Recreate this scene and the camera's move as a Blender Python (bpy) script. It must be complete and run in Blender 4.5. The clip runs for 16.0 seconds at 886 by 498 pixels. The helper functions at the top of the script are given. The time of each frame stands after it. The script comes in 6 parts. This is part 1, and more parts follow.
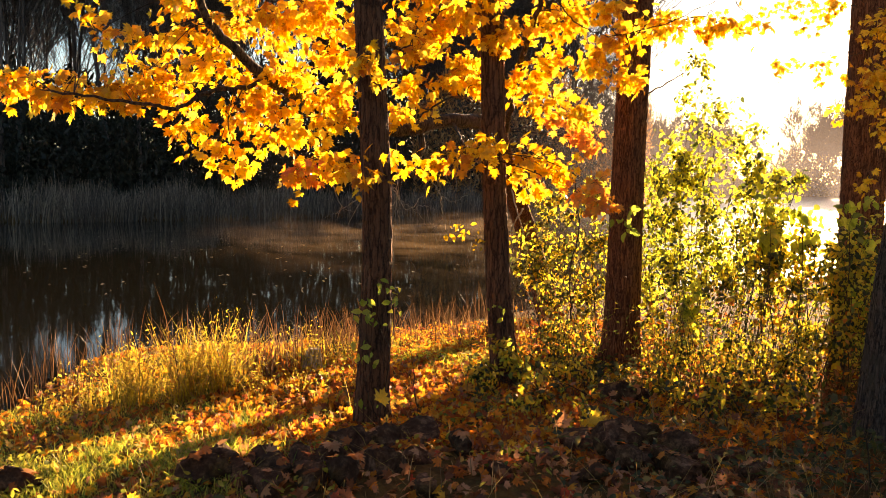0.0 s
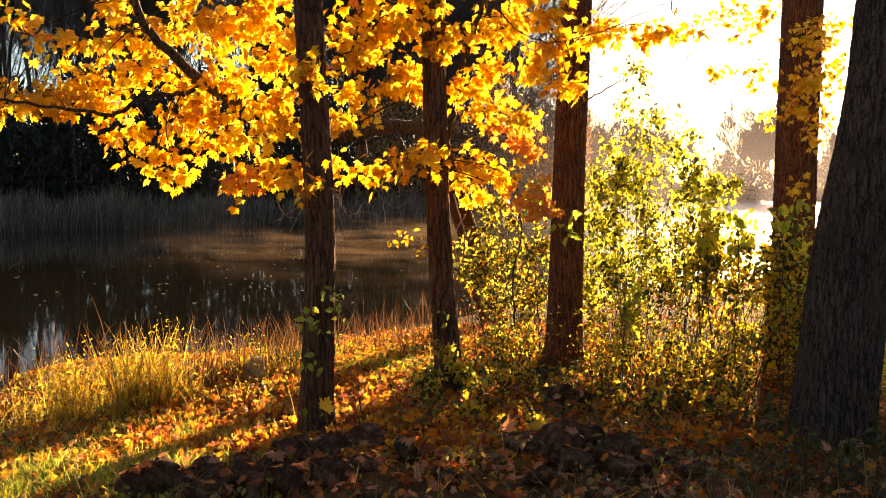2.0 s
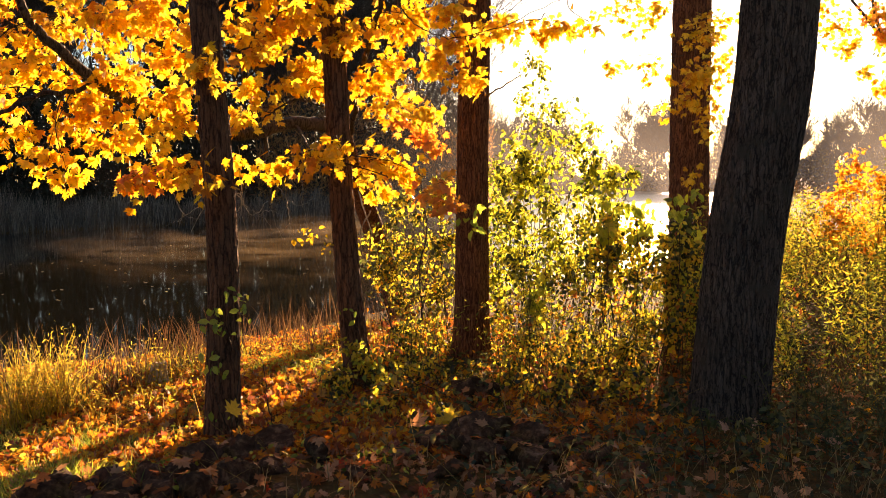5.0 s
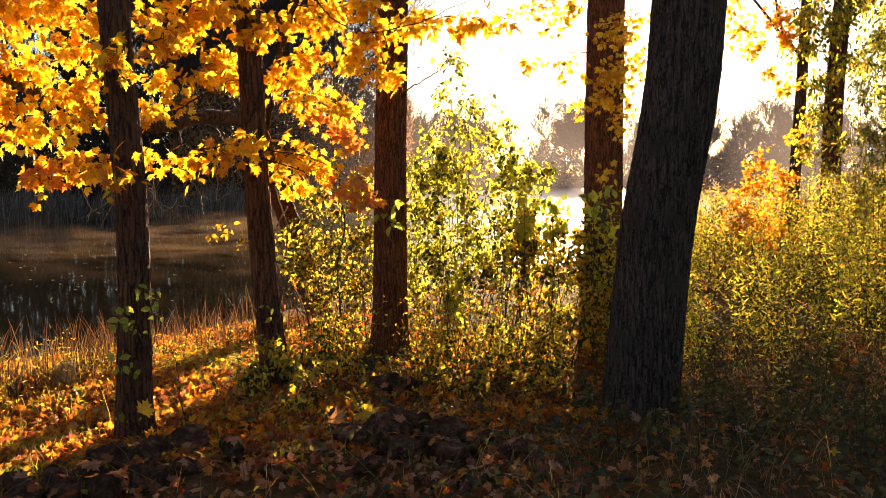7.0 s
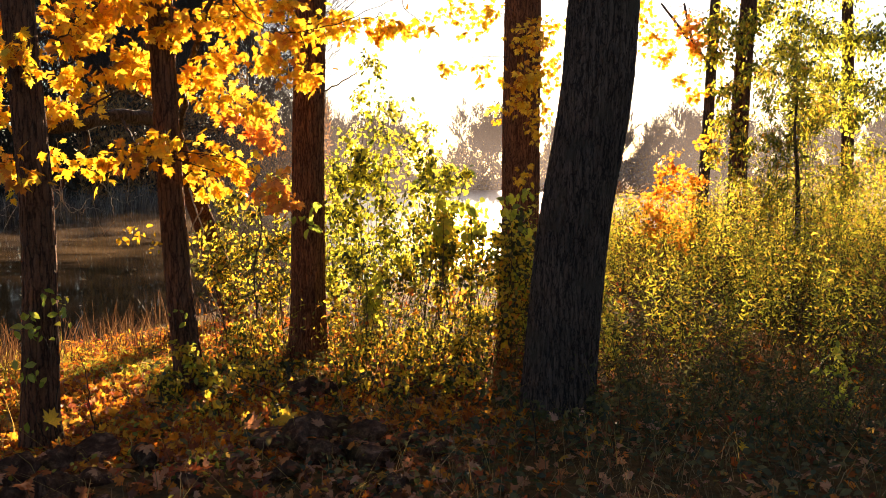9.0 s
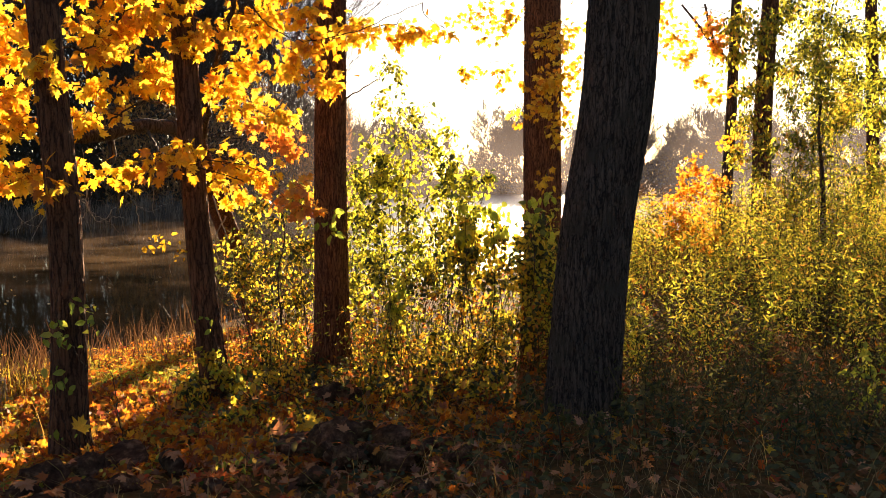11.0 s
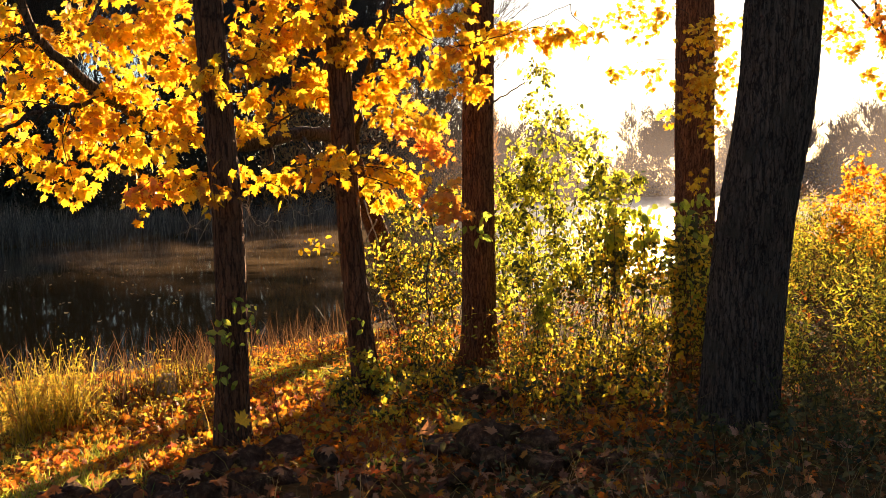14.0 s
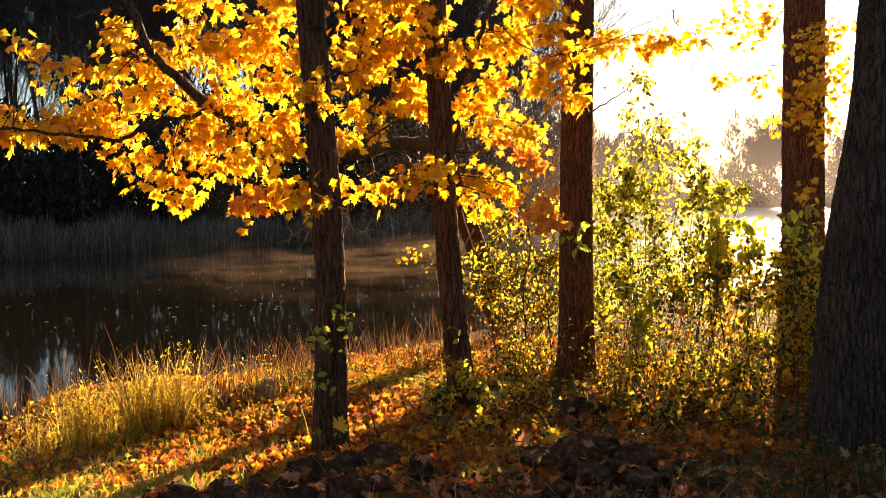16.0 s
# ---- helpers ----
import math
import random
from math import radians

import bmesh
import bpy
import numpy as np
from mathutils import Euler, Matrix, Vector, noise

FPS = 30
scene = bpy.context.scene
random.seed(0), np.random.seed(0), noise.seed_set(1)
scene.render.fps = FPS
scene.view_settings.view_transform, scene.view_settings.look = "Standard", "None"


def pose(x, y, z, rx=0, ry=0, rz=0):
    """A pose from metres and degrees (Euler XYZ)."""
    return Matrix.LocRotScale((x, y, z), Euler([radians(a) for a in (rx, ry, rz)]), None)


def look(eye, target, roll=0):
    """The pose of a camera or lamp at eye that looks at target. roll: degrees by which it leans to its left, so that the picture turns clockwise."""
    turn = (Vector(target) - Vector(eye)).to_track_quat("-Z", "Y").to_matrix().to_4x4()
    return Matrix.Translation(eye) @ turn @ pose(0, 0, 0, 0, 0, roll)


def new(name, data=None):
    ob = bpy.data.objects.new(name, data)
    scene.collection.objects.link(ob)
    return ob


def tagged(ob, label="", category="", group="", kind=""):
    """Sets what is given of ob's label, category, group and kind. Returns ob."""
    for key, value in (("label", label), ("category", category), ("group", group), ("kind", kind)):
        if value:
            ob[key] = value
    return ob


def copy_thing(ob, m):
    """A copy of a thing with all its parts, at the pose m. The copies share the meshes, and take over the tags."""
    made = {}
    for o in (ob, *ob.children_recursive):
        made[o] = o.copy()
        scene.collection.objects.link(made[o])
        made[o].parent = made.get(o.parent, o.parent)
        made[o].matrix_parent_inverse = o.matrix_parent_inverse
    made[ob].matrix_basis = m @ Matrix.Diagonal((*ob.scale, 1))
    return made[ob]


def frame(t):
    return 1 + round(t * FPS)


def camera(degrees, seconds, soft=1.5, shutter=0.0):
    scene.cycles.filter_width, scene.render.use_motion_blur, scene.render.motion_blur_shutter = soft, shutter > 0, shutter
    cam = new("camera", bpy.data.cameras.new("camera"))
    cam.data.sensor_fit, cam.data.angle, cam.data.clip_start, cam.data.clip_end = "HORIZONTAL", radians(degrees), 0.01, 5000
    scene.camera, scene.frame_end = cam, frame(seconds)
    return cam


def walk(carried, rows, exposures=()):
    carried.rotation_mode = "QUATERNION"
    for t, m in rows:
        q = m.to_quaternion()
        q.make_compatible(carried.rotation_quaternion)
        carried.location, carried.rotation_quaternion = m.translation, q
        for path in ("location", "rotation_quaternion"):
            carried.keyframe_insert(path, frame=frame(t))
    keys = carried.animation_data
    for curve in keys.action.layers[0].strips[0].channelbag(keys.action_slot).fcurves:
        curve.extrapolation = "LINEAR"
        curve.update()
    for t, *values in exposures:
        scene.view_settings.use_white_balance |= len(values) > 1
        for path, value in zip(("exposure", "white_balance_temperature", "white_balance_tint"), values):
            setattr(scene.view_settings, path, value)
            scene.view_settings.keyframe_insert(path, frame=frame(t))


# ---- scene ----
cam = camera(52.7, 16.0, soft=0.6)
EYE = 1.6
# seconds, x, y, z from the first eye, yaw, pitch, roll
ROWS = [
    (0.00, 0.000, -0.001, -0.001, -0.00, -4.25, -0.60),
    (0.50, -0.003, -0.002, 0.000, -1.11, -4.33, -0.99),
    (1.00, -0.003, -0.005, 0.001, -1.79, -3.93, -0.73),
    (1.50, -0.004, -0.003, 0.002, -2.73, -3.80, -0.38),
    (2.00, -0.004, -0.000, 0.002, -3.69, -3.87, -0.24),
    (2.50, -0.004, -0.000, 0.003, -4.57, -4.07, -0.27),
    (3.00, -0.004, 0.000, 0.003, -5.47, -4.03, -0.14),
    (3.50, -0.003, 0.003, 0.002, -6.18, -4.36, -0.05),
    (4.00, -0.003, 0.006, 0.001, -7.50, -4.02, 0.24),
    (6.50, 0.010, 0.000, -0.001, -13.27, -4.49, 0.87),
    (7.00, 0.012, 0.001, 0.000, -14.91, -4.49, 0.59),
    (7.50, 0.015, 0.000, -0.000, -16.17, -4.67, 0.48),
    (8.00, 0.015, 0.004, -0.000, -17.44, -4.83, 0.52),
    (8.50, 0.013, 0.008, -0.001, -18.99, -4.54, 0.26),
    (9.75, 0.010, 0.003, 0.000, -20.70, -4.35, 0.60),
    (11.00, 0.005, -0.002, 0.001, -18.75, -4.05, 1.07),
    (11.50, 0.005, -0.001, 0.001, -17.71, -4.05, 1.15),
    (12.00, 0.004, 0.001, -0.001, -16.37, -4.12, 1.28),
    (12.50, 0.002, 0.008, 0.001, -15.09, -4.17, 1.28),
    (13.00, -0.003, 0.002, -0.000, -13.49, -3.89, 1.47),
    (13.50, -0.004, 0.005, -0.001, -11.49, -3.78, 1.42),
    (14.00, -0.008, -0.001, 0.001, -9.45, -3.63, 1.59),
    (14.50, -0.009, -0.001, 0.001, -8.12, -3.39, 1.42),
    (15.00, -0.011, -0.001, 0.000, -6.28, -3.08, 1.49),
    (15.50, -0.012, 0.003, 0.001, -4.89, -3.03, 1.58),
    (16.00, -0.015, 0.006, 0.001, -3.29, -2.86, 1.40),
]
walk(cam, [(t, pose(x, y, EYE + z, 90 + pitch, roll, yaw)) for t, x, y, z, yaw, pitch, roll in ROWS],
     [(0.0, 2.65, 7450, 18.5), (1.5, 2.58, 7450, 18.5), (4.0, 2.44, 7300, 18.5), (6.5, 2.32, 6950, 17.5), (8.5, 2.3, 6650, 16.5), (11.0, 2.22, 6550, 15.5), (12.5, 2.2, 6600, 14.5), (14.5, 2.22, 6950, 15.5), (16.0, 2.36, 7200, 17.5)])

# ---- light ----
SUN_AZ, SUN_EL = 24.6, 8.0
world = bpy.data.worlds.new("sky")
scene.world = world
world.use_nodes = True
wn = world.node_tree.nodes
sky = wn.new("ShaderNodeTexSky")
sky.sky_type = "NISHITA"
sky.sun_disc = False
sky.sun_elevation = radians(SUN_EL)
sky.sun_rotation = radians(SUN_AZ)
sky.dust_density = 0.6
sky.ozone_density = 2.6
wn["Background"].inputs["Strength"].default_value = 0.05
world.node_tree.links.new(sky.outputs[0], wn["Background"].inputs["Color"])
SUN_DIR = Vector((math.sin(radians(SUN_AZ)) * math.cos(radians(SUN_EL)), math.cos(radians(SUN_AZ)) * math.cos(radians(SUN_EL)), math.sin(radians(SUN_EL))))
sun_data = bpy.data.lights.new("sun", "SUN")
sun_data.energy = 5.0
sun_data.angle = radians(0.6)
sun_data.color = (1.0, 0.74, 0.45)
sun = new("sun", sun_data)
sun.matrix_world = look(SUN_DIR * 100, (0, 0, 0))


# ---- materials ----
def material(name):
    m = bpy.data.materials.new(name)
    m.use_nodes = True
    nt = m.node_tree
    nt.nodes.clear()
    out = nt.nodes.new("ShaderNodeOutputMaterial")
    return m, nt, out


def node(nt, kind, links=(), **props):
    n = nt.nodes.new(kind)
    for k, v in props.items():
        if k in n.inputs:
            n.inputs[k].default_value = v
        else:
            setattr(n, k, v)
    for src, dst in links:
        nt.links.new(src, n.inputs[dst])
    return n


def ramp(nt, fac, stops):
    r = nt.nodes.new("ShaderNodeValToRGB")
    el = r.color_ramp.elements
    while len(el) < len(stops):
        el.new(0.5)
    for e, (p, c) in zip(el, stops):
        e.position, e.color = p, (*c, 1)
    nt.links.new(fac, r.inputs[0])
    return r.outputs[0]


def leaf_material(name, stops, through_light=0.55, gloss=0.06, single=False, blotch=0.35):
    """Thin leaf: colour differs from leaf to leaf, lets light through."""
    m, nt, out = material(name)
    if single:
        rnd = node(nt, "ShaderNodeObjectInfo").outputs["Random"]
    else:
        rnd = node(nt, "ShaderNodeNewGeometry").outputs["Random Per Island"]
    tc = node(nt, "ShaderNodeTexCoord")
    col = ramp(nt, rnd, stops)
    nz = node(nt, "ShaderNodeTexNoise", [(tc.outputs["Object"], "Vector")], Scale=26.0, Detail=3.0)
    dark = ramp(nt, nz.outputs[0], [(0.3, (1 - blotch,) * 3), (0.6, (1.0, 1.0, 1.0))])
    mul = node(nt, "ShaderNodeMix", data_type="RGBA", blend_type="MULTIPLY")
    mul.inputs[0].default_value = 1.0
    nt.links.new(col, mul.inputs[6])
    nt.links.new(dark, mul.inputs[7])
    c = mul.outputs[2]
    dif = node(nt, "ShaderNodeBsdfDiffuse", [(c, "Color")])
    tra = node(nt, "ShaderNodeBsdfTranslucent", [(c, "Color")])
    glo = node(nt, "ShaderNodeBsdfGlossy", Roughness=0.45)
    mix = node(nt, "ShaderNodeMixShader", [(dif.outputs[0], 1), (tra.outputs[0], 2)])
    mix.inputs[0].default_value = through_light
    mix2 = node(nt, "ShaderNodeMixShader", [(mix.outputs[0], 1), (glo.outputs[0], 2)])
    mix2.inputs[0].default_value = gloss
    nt.links.new(mix2.outputs[0], out.inputs[0])
    return m


def bark_material(name, low, high, scale=9.0, moss=None, band=(0.4, 0.64)):
    m, nt, out = material(name)
    tc = node(nt, "ShaderNodeTexCoord")
    mp = node(nt, "ShaderNodeMapping", [(tc.outputs["Object"], "Vector")])
    mp.inputs["Scale"].default_value = (1, 1, 0.12)
    n1 = node(nt, "ShaderNodeTexNoise", [(mp.outputs[0], "Vector")], Scale=scale * 4, Detail=8.0, Roughness=0.65)
    n2 = node(nt, "ShaderNodeTexNoise", [(tc.outputs["Object"], "Vector")], Scale=2.2, Detail=4.0)
    mp2 = node(nt, "ShaderNodeMapping", [(tc.outputs["Object"], "Vector")])
    mp2.inputs["Scale"].default_value = (1, 1, 0.13)
    nw = node(nt, "ShaderNodeTexNoise", [(tc.outputs["Object"], "Vector")], Scale=14.0, Detail=3.0)
    wm = node(nt, "ShaderNodeVectorMath", [(nw.outputs["Color"], 0)], operation="SCALE")
    wm.inputs["Scale"].default_value = 0.035
    wa = node(nt, "ShaderNodeVectorMath", [(mp2.outputs[0], 0), (wm.outputs[0], 1)], operation="ADD")
    vo = node(nt, "ShaderNodeTexVoronoi", [(wa.outputs[0], "Vector")], feature="DISTANCE_TO_EDGE", Scale=scale * 3.4)
    fine = node(nt, "ShaderNodeTexNoise", [(tc.outputs["Object"], "Vector")], Scale=scale * 9, Detail=6.0, Roughness=0.7)
    plate = node(nt, "ShaderNodeMapRange", [(vo.outputs["Distance"], "Value")])
    for k, v in (("From Min", 0.0), ("From Max", 0.16), ("To Min", -0.16), ("To Max", 0.07)):
        plate.inputs[k].default_value = v
    sm = node(nt, "ShaderNodeMath", [(n1.outputs[0], 0), (plate.outputs[0], 1)], operation="ADD")
    sm2 = node(nt, "ShaderNodeMath", [(fine.outputs[0], 0)], operation="MULTIPLY_ADD")
    sm2.inputs[1].default_value = 0.35
    nt.links.new(sm.outputs[0], sm2.inputs[2])
    sm3 = node(nt, "ShaderNodeMath", [(sm2.outputs[0], 0)], operation="SUBTRACT")
    sm3.inputs[1].default_value = 0.175
    n1 = sm3
    c1 = ramp(nt, n1.outputs[0], [(band[0], low), (sum(band) / 2, tuple(0.5 * (a + b) for a, b in zip(low, high))), (band[1], high)])
    c2 = ramp(nt, n2.outputs[0], [(0.35, (0.7, 0.7, 0.7)), (0.7, (1.15, 1.1, 1.05))])
    mul = node(nt, "ShaderNodeMix", data_type="RGBA", blend_type="MULTIPLY")
    mul.inputs[0].default_value = 1.0
    nt.links.new(c1, mul.inputs[6])
    nt.links.new(c2, mul.inputs[7])
    col = mul.outputs[2]
    if moss:
        n3 = node(nt, "ShaderNodeTexNoise", [(tc.outputs["Object"], "Vector")], Scale=3.5, Detail=6.0)
        f3 = ramp(nt, n3.outputs[0], [(0.55, (0, 0, 0)), (0.68, (1, 1, 1))])
        mm = node(nt, "ShaderNodeMix", data_type="RGBA")
        nt.links.new(f3, mm.inputs[0])
        nt.links.new(col, mm.inputs[6])
        mm.inputs[7].default_value = (*moss, 1)
        col = mm.outputs[2]
    bmp = node(nt, "ShaderNodeBump", [(n1.outputs[0], "Height")], Strength=0.9, Distance=0.035)
    b = node(nt, "ShaderNodeBsdfPrincipled", [(col, "Base Color"), (bmp.outputs[0], "Normal")], Roughness=0.9)
    b.inputs["Specular IOR Level"].default_value = 0.25
    nt.links.new(b.outputs[0], out.inputs[0])
    return m


def rock_material():
    m, nt, out = material("field_stone")
    tc = node(nt, "ShaderNodeTexCoord")
    oi = node(nt, "ShaderNodeObjectInfo")
    n1 = node(nt, "ShaderNodeTexNoise", [(tc.outputs["Object"], "Vector")], Scale=14.0, Detail=9.0, Roughness=0.7)
    n2 = node(nt, "ShaderNodeTexNoise", [(tc.outputs["Object"], "Vector")], Scale=4.0, Detail=3.0)
    c1 = ramp(nt, n1.outputs[0], [(0.3, (0.032, 0.017, 0.01)), (0.5, (0.12, 0.063, 0.04)), (0.68, (0.38, 0.22, 0.14))])
    c2 = ramp(nt, n2.outputs[0], [(0.45, (1, 1, 1)), (0.65, (0.55, 0.6, 0.4))])
    c3 = ramp(nt, oi.outputs["Random"], [(0.0, (0.7, 0.68, 0.66)), (1.0, (1.2, 1.1, 1.05))])
    mul = node(nt, "ShaderNodeMix", data_type="RGBA", blend_type="MULTIPLY")
    mul.inputs[0].default_value = 1.0
    nt.links.new(c1, mul.inputs[6])
    nt.links.new(c2, mul.inputs[7])
    mu2 = node(nt, "ShaderNodeMix", [(mul.outputs[2], 6), (c3, 7)], data_type="RGBA", blend_type="MULTIPLY")
    mu2.inputs[0].default_value = 1.0
    bmp = node(nt, "ShaderNodeBump", [(n1.outputs[0], "Height")], Strength=1.0, Distance=0.07)
    b = node(nt, "ShaderNodeBsdfPrincipled", [(mu2.outputs[2], "Base Color"), (bmp.outputs[0], "Normal")], Roughness=0.95)
    b.inputs["Specular IOR Level"].default_value = 0.1
    nt.links.new(b.outputs[0], out.inputs[0])
    return m


def ground_material():
    m, nt, out = material("leaf_litter_soil")
    tc = node(nt, "ShaderNodeTexCoord")
    n1 = node(nt, "ShaderNodeTexNoise", [(tc.outputs["Object"], "Vector")], Scale=0.9, Detail=6.0)
    n2 = node(nt, "ShaderNodeTexNoise", [(tc.outputs["Object"], "Vector")], Scale=18.0, Detail=8.0, Roughness=0.7)
    vo = node(nt, "ShaderNodeTexVoronoi", [(tc.outputs["Object"], "Vector")], Scale=22.0)
    c1 = ramp(nt, n2.outputs[0], [(0.3, (0.035, 0.022, 0.012)), (0.55, (0.12, 0.07, 0.03)), (0.75, (0.24, 0.13, 0.05))])
    c2 = ramp(nt, vo.outputs["Color"], [(0.2, (0.10, 0.055, 0.02)), (0.6, (0.26, 0.12, 0.035)), (0.9, (0.10, 0.10, 0.03))])
    mix = node(nt, "ShaderNodeMix", data_type="RGBA")
    nt.links.new(ramp(nt, n1.outputs[0], [(0.4, (0.2,) * 3), (0.65, (0.8,) * 3)]), mix.inputs[0])
    nt.links.new(c1, mix.inputs[6])
    nt.links.new(c2, mix.inputs[7])
    bmp = node(nt, "ShaderNodeBump", [(n2.outputs[0], "Height")], Strength=0.8, Distance=0.04)
    b = node(nt, "ShaderNodeBsdfPrincipled", [(mix.outputs[2], "Base Color"), (bmp.outputs[0], "Normal")], Roughness=0.95)
    b.inputs["Specular IOR Level"].default_value = 0.02
    nt.links.new(b.outputs[0], out.inputs[0])
    return m


def water_material():
    m, nt, out = material("still_pond_water")
    tc = node(nt, "ShaderNodeTexCoord")
    mp = node(nt, "ShaderNodeMapping", [(tc.outputs["Object"], "Vector")])
    mp.inputs["Scale"].default_value = (1, 0.6, 1)
    n1 = node(nt, "ShaderNodeTexNoise", [(mp.outputs[0], "Vector")], Scale=1.6, Detail=3.0)
    n2 = node(nt, "ShaderNodeTexNoise", [(mp.outputs[0], "Vector")], Scale=0.12, Detail=2.0)
    st = node(nt, "ShaderNodeMath", [(n1.outputs[0], 0), (n2.outputs[0], 1)], operation="MULTIPLY")
    # open water to the right is ruffled by a light breeze
    sep = node(nt, "ShaderNodeSeparateXYZ", [(tc.outputs["Object"], "Vector")])
    breeze = node(nt, "ShaderNodeMapRange", [(sep.outputs[0], "Value")])
    for k, v in (("From Min", 2.0), ("From Max", 9.0), ("To Min", 1.0), ("To Max", 45.0)):
        breeze.inputs[k].default_value = v
    st = node(nt, "ShaderNodeMath", [(st.outputs[0], 0), (breeze.outputs[0], 1)], operation="MULTIPLY")
    bmp = node(nt, "ShaderNodeBump", [(st.outputs[0], "Height")], Strength=0.06, Distance=0.05)
    b = node(nt, "ShaderNodeBsdfPrincipled", [(bmp.outputs[0], "Normal")], IOR=1.33)
    ruffle = node(nt, "ShaderNodeMapRange", [(sep.outputs[0], "Value")])
    for k, v in (("From Min", 2.0), ("From Max", 9.0), ("To Min", 0.045), ("To Max", 0.28)):
        ruffle.inputs[k].default_value = v
    nt.links.new(ruffle.outputs[0], b.inputs["Roughness"])
    b.inputs["Base Color"].default_value = (0.012, 0.010, 0.006, 1)
    nt.links.new(b.outputs[0], out.inputs[0])
    return m


def mist_material(name, colour, most, scale, stretch, lo=0.45, hi=0.8, fade=None, edge=False):
    """Thin drifting mist: mostly clear, scatters sunlight where it is dense. fade: heights between which it thins out."""
    m, nt, out = material(name)
    tc = node(nt, "ShaderNodeTexCoord")
    mp = node(nt, "ShaderNodeMapping", [(tc.outputs["Object"], "Vector")])
    mp.inputs["Scale"].default_value = stretch
    n1 = node(nt, "ShaderNodeTexNoise", [(mp.outputs[0], "Vector")], Scale=scale, Detail=5.0, Roughness=0.55, Distortion=0.6)
    mr = node(nt, "ShaderNodeMapRange", [(n1.outputs[0], "Value")])
    for k, v in (("From Min", lo), ("From Max", hi), ("To Min", 0.0), ("To Max", most)):
        mr.inputs[k].default_value = v
    fac = mr.outputs[0]
    if fade:
        sep = node(nt, "ShaderNodeSeparateXYZ", [(tc.outputs["Object"], "Vector")])
        mr2 = node(nt, "ShaderNodeMapRange", [(sep.outputs[2], "Value")])
        for k, v in (("From Min", fade[0]), ("From Max", fade[1]), ("To Min", 1.0), ("To Max", 0.0)):
            mr2.inputs[k].default_value = v
        mu = node(nt, "ShaderNodeMath", [(fac, 0), (mr2.outputs[0], 1)], operation="MULTIPLY")
        fac = mu.outputs[0]
    if edge:
        at = node(nt, "ShaderNodeAttribute", attribute_name="veil")
        mu = node(nt, "ShaderNodeMath", [(fac, 0), (at.outputs["Fac"], 1)], operation="MULTIPLY")
        fac = mu.outputs[0]
    tr = node(nt, "ShaderNodeBsdfTransparent")
    tl = node(nt, "ShaderNodeBsdfTranslucent", Color=(*colour, 1))
    df = node(nt, "ShaderNodeBsdfDiffuse", Color=(*colour, 1))
    sc = node(nt, "ShaderNodeMixShader", [(tl.outputs[0], 1), (df.outputs[0], 2)])
    sc.inputs[0].default_value = 0.3
    mx = node(nt, "ShaderNodeMixShader", [(fac, 0), (tr.outputs[0], 1), (sc.outputs[0], 2)])
    nt.links.new(mx.outputs[0], out.inputs[0])
    return m


GOLD = [(0.0, (0.58, 0.23, 0.012)), (0.22, (0.78, 0.38, 0.014)), (0.48, (0.9, 0.58, 0.025)), (0.93, (0.92, 0.68, 0.06)), (1.0, (0.62, 0.2, 0.02))]
MAT_MAPLE = leaf_material("golden_maple_leaf", GOLD, 0.8, 0.03)
MAT_MAPLE_ONE = leaf_material("golden_maple_leaf_single", GOLD, 0.8, 0.03, single=True)
MAT_RUST = leaf_material("orange_maple_leaf", [(0.0, (0.66, 0.17, 0.02)), (0.5, (0.82, 0.32, 0.03)), (1.0, (0.86, 0.46, 0.05))], 0.72)
FALLEN = [(0.0, (0.24, 0.07, 0.025)), (0.25, (0.5, 0.13, 0.02)), (0.5, (0.8, 0.27, 0.02)), (0.8, (0.9, 0.5, 0.04)), (0.92, (0.4, 0.22, 0.13)), (1.0, (0.45, 0.07, 0.03))]
MAT_FALLEN = leaf_material("fallen_leaf", FALLEN, 0.62, 0.02)
FALLEN_OLD = [(0.0, (0.26, 0.08, 0.03)), (0.3, (0.52, 0.16, 0.04)), (0.55, (0.66, 0.28, 0.11)), (0.75, (0.64, 0.34, 0.19)), (0.9, (0.75, 0.34, 0.04)), (1.0, (0.45, 0.07, 0.03))]
MAT_FALLEN_ONE = leaf_material("fallen_leaf_single", FALLEN_OLD, 0.5, 0.02, single=True)
# dark low stops of the next two ramps imitate shaded leaves in the thicket
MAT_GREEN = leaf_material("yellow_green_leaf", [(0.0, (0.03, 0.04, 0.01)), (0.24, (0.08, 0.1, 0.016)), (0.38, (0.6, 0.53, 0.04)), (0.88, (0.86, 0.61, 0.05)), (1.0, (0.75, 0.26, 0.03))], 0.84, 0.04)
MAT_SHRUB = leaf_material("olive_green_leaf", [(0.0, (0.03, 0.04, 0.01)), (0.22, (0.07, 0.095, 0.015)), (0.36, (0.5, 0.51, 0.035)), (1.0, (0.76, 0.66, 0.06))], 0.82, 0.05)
MAT_SAPLING = leaf_material("orange_yellow_leaf", [(0.0, (0.78, 0.26, 0.03)), (0.5, (0.88, 0.42, 0.03)), (1.0, (0.9, 0.62, 0.05))], 0.66, 0.02)
MAT_WEED = leaf_material("weed_leaf", [(0.0, (0.06, 0.07, 0.014)), (0.2, (0.16, 0.17, 0.025)), (0.36, (0.4, 0.43, 0.035)), (0.7, (0.68, 0.6, 0.05)), (0.92, (0.74, 0.46, 0.05)), (1.0, (0.6, 0.25, 0.05))], 0.78, 0.03)
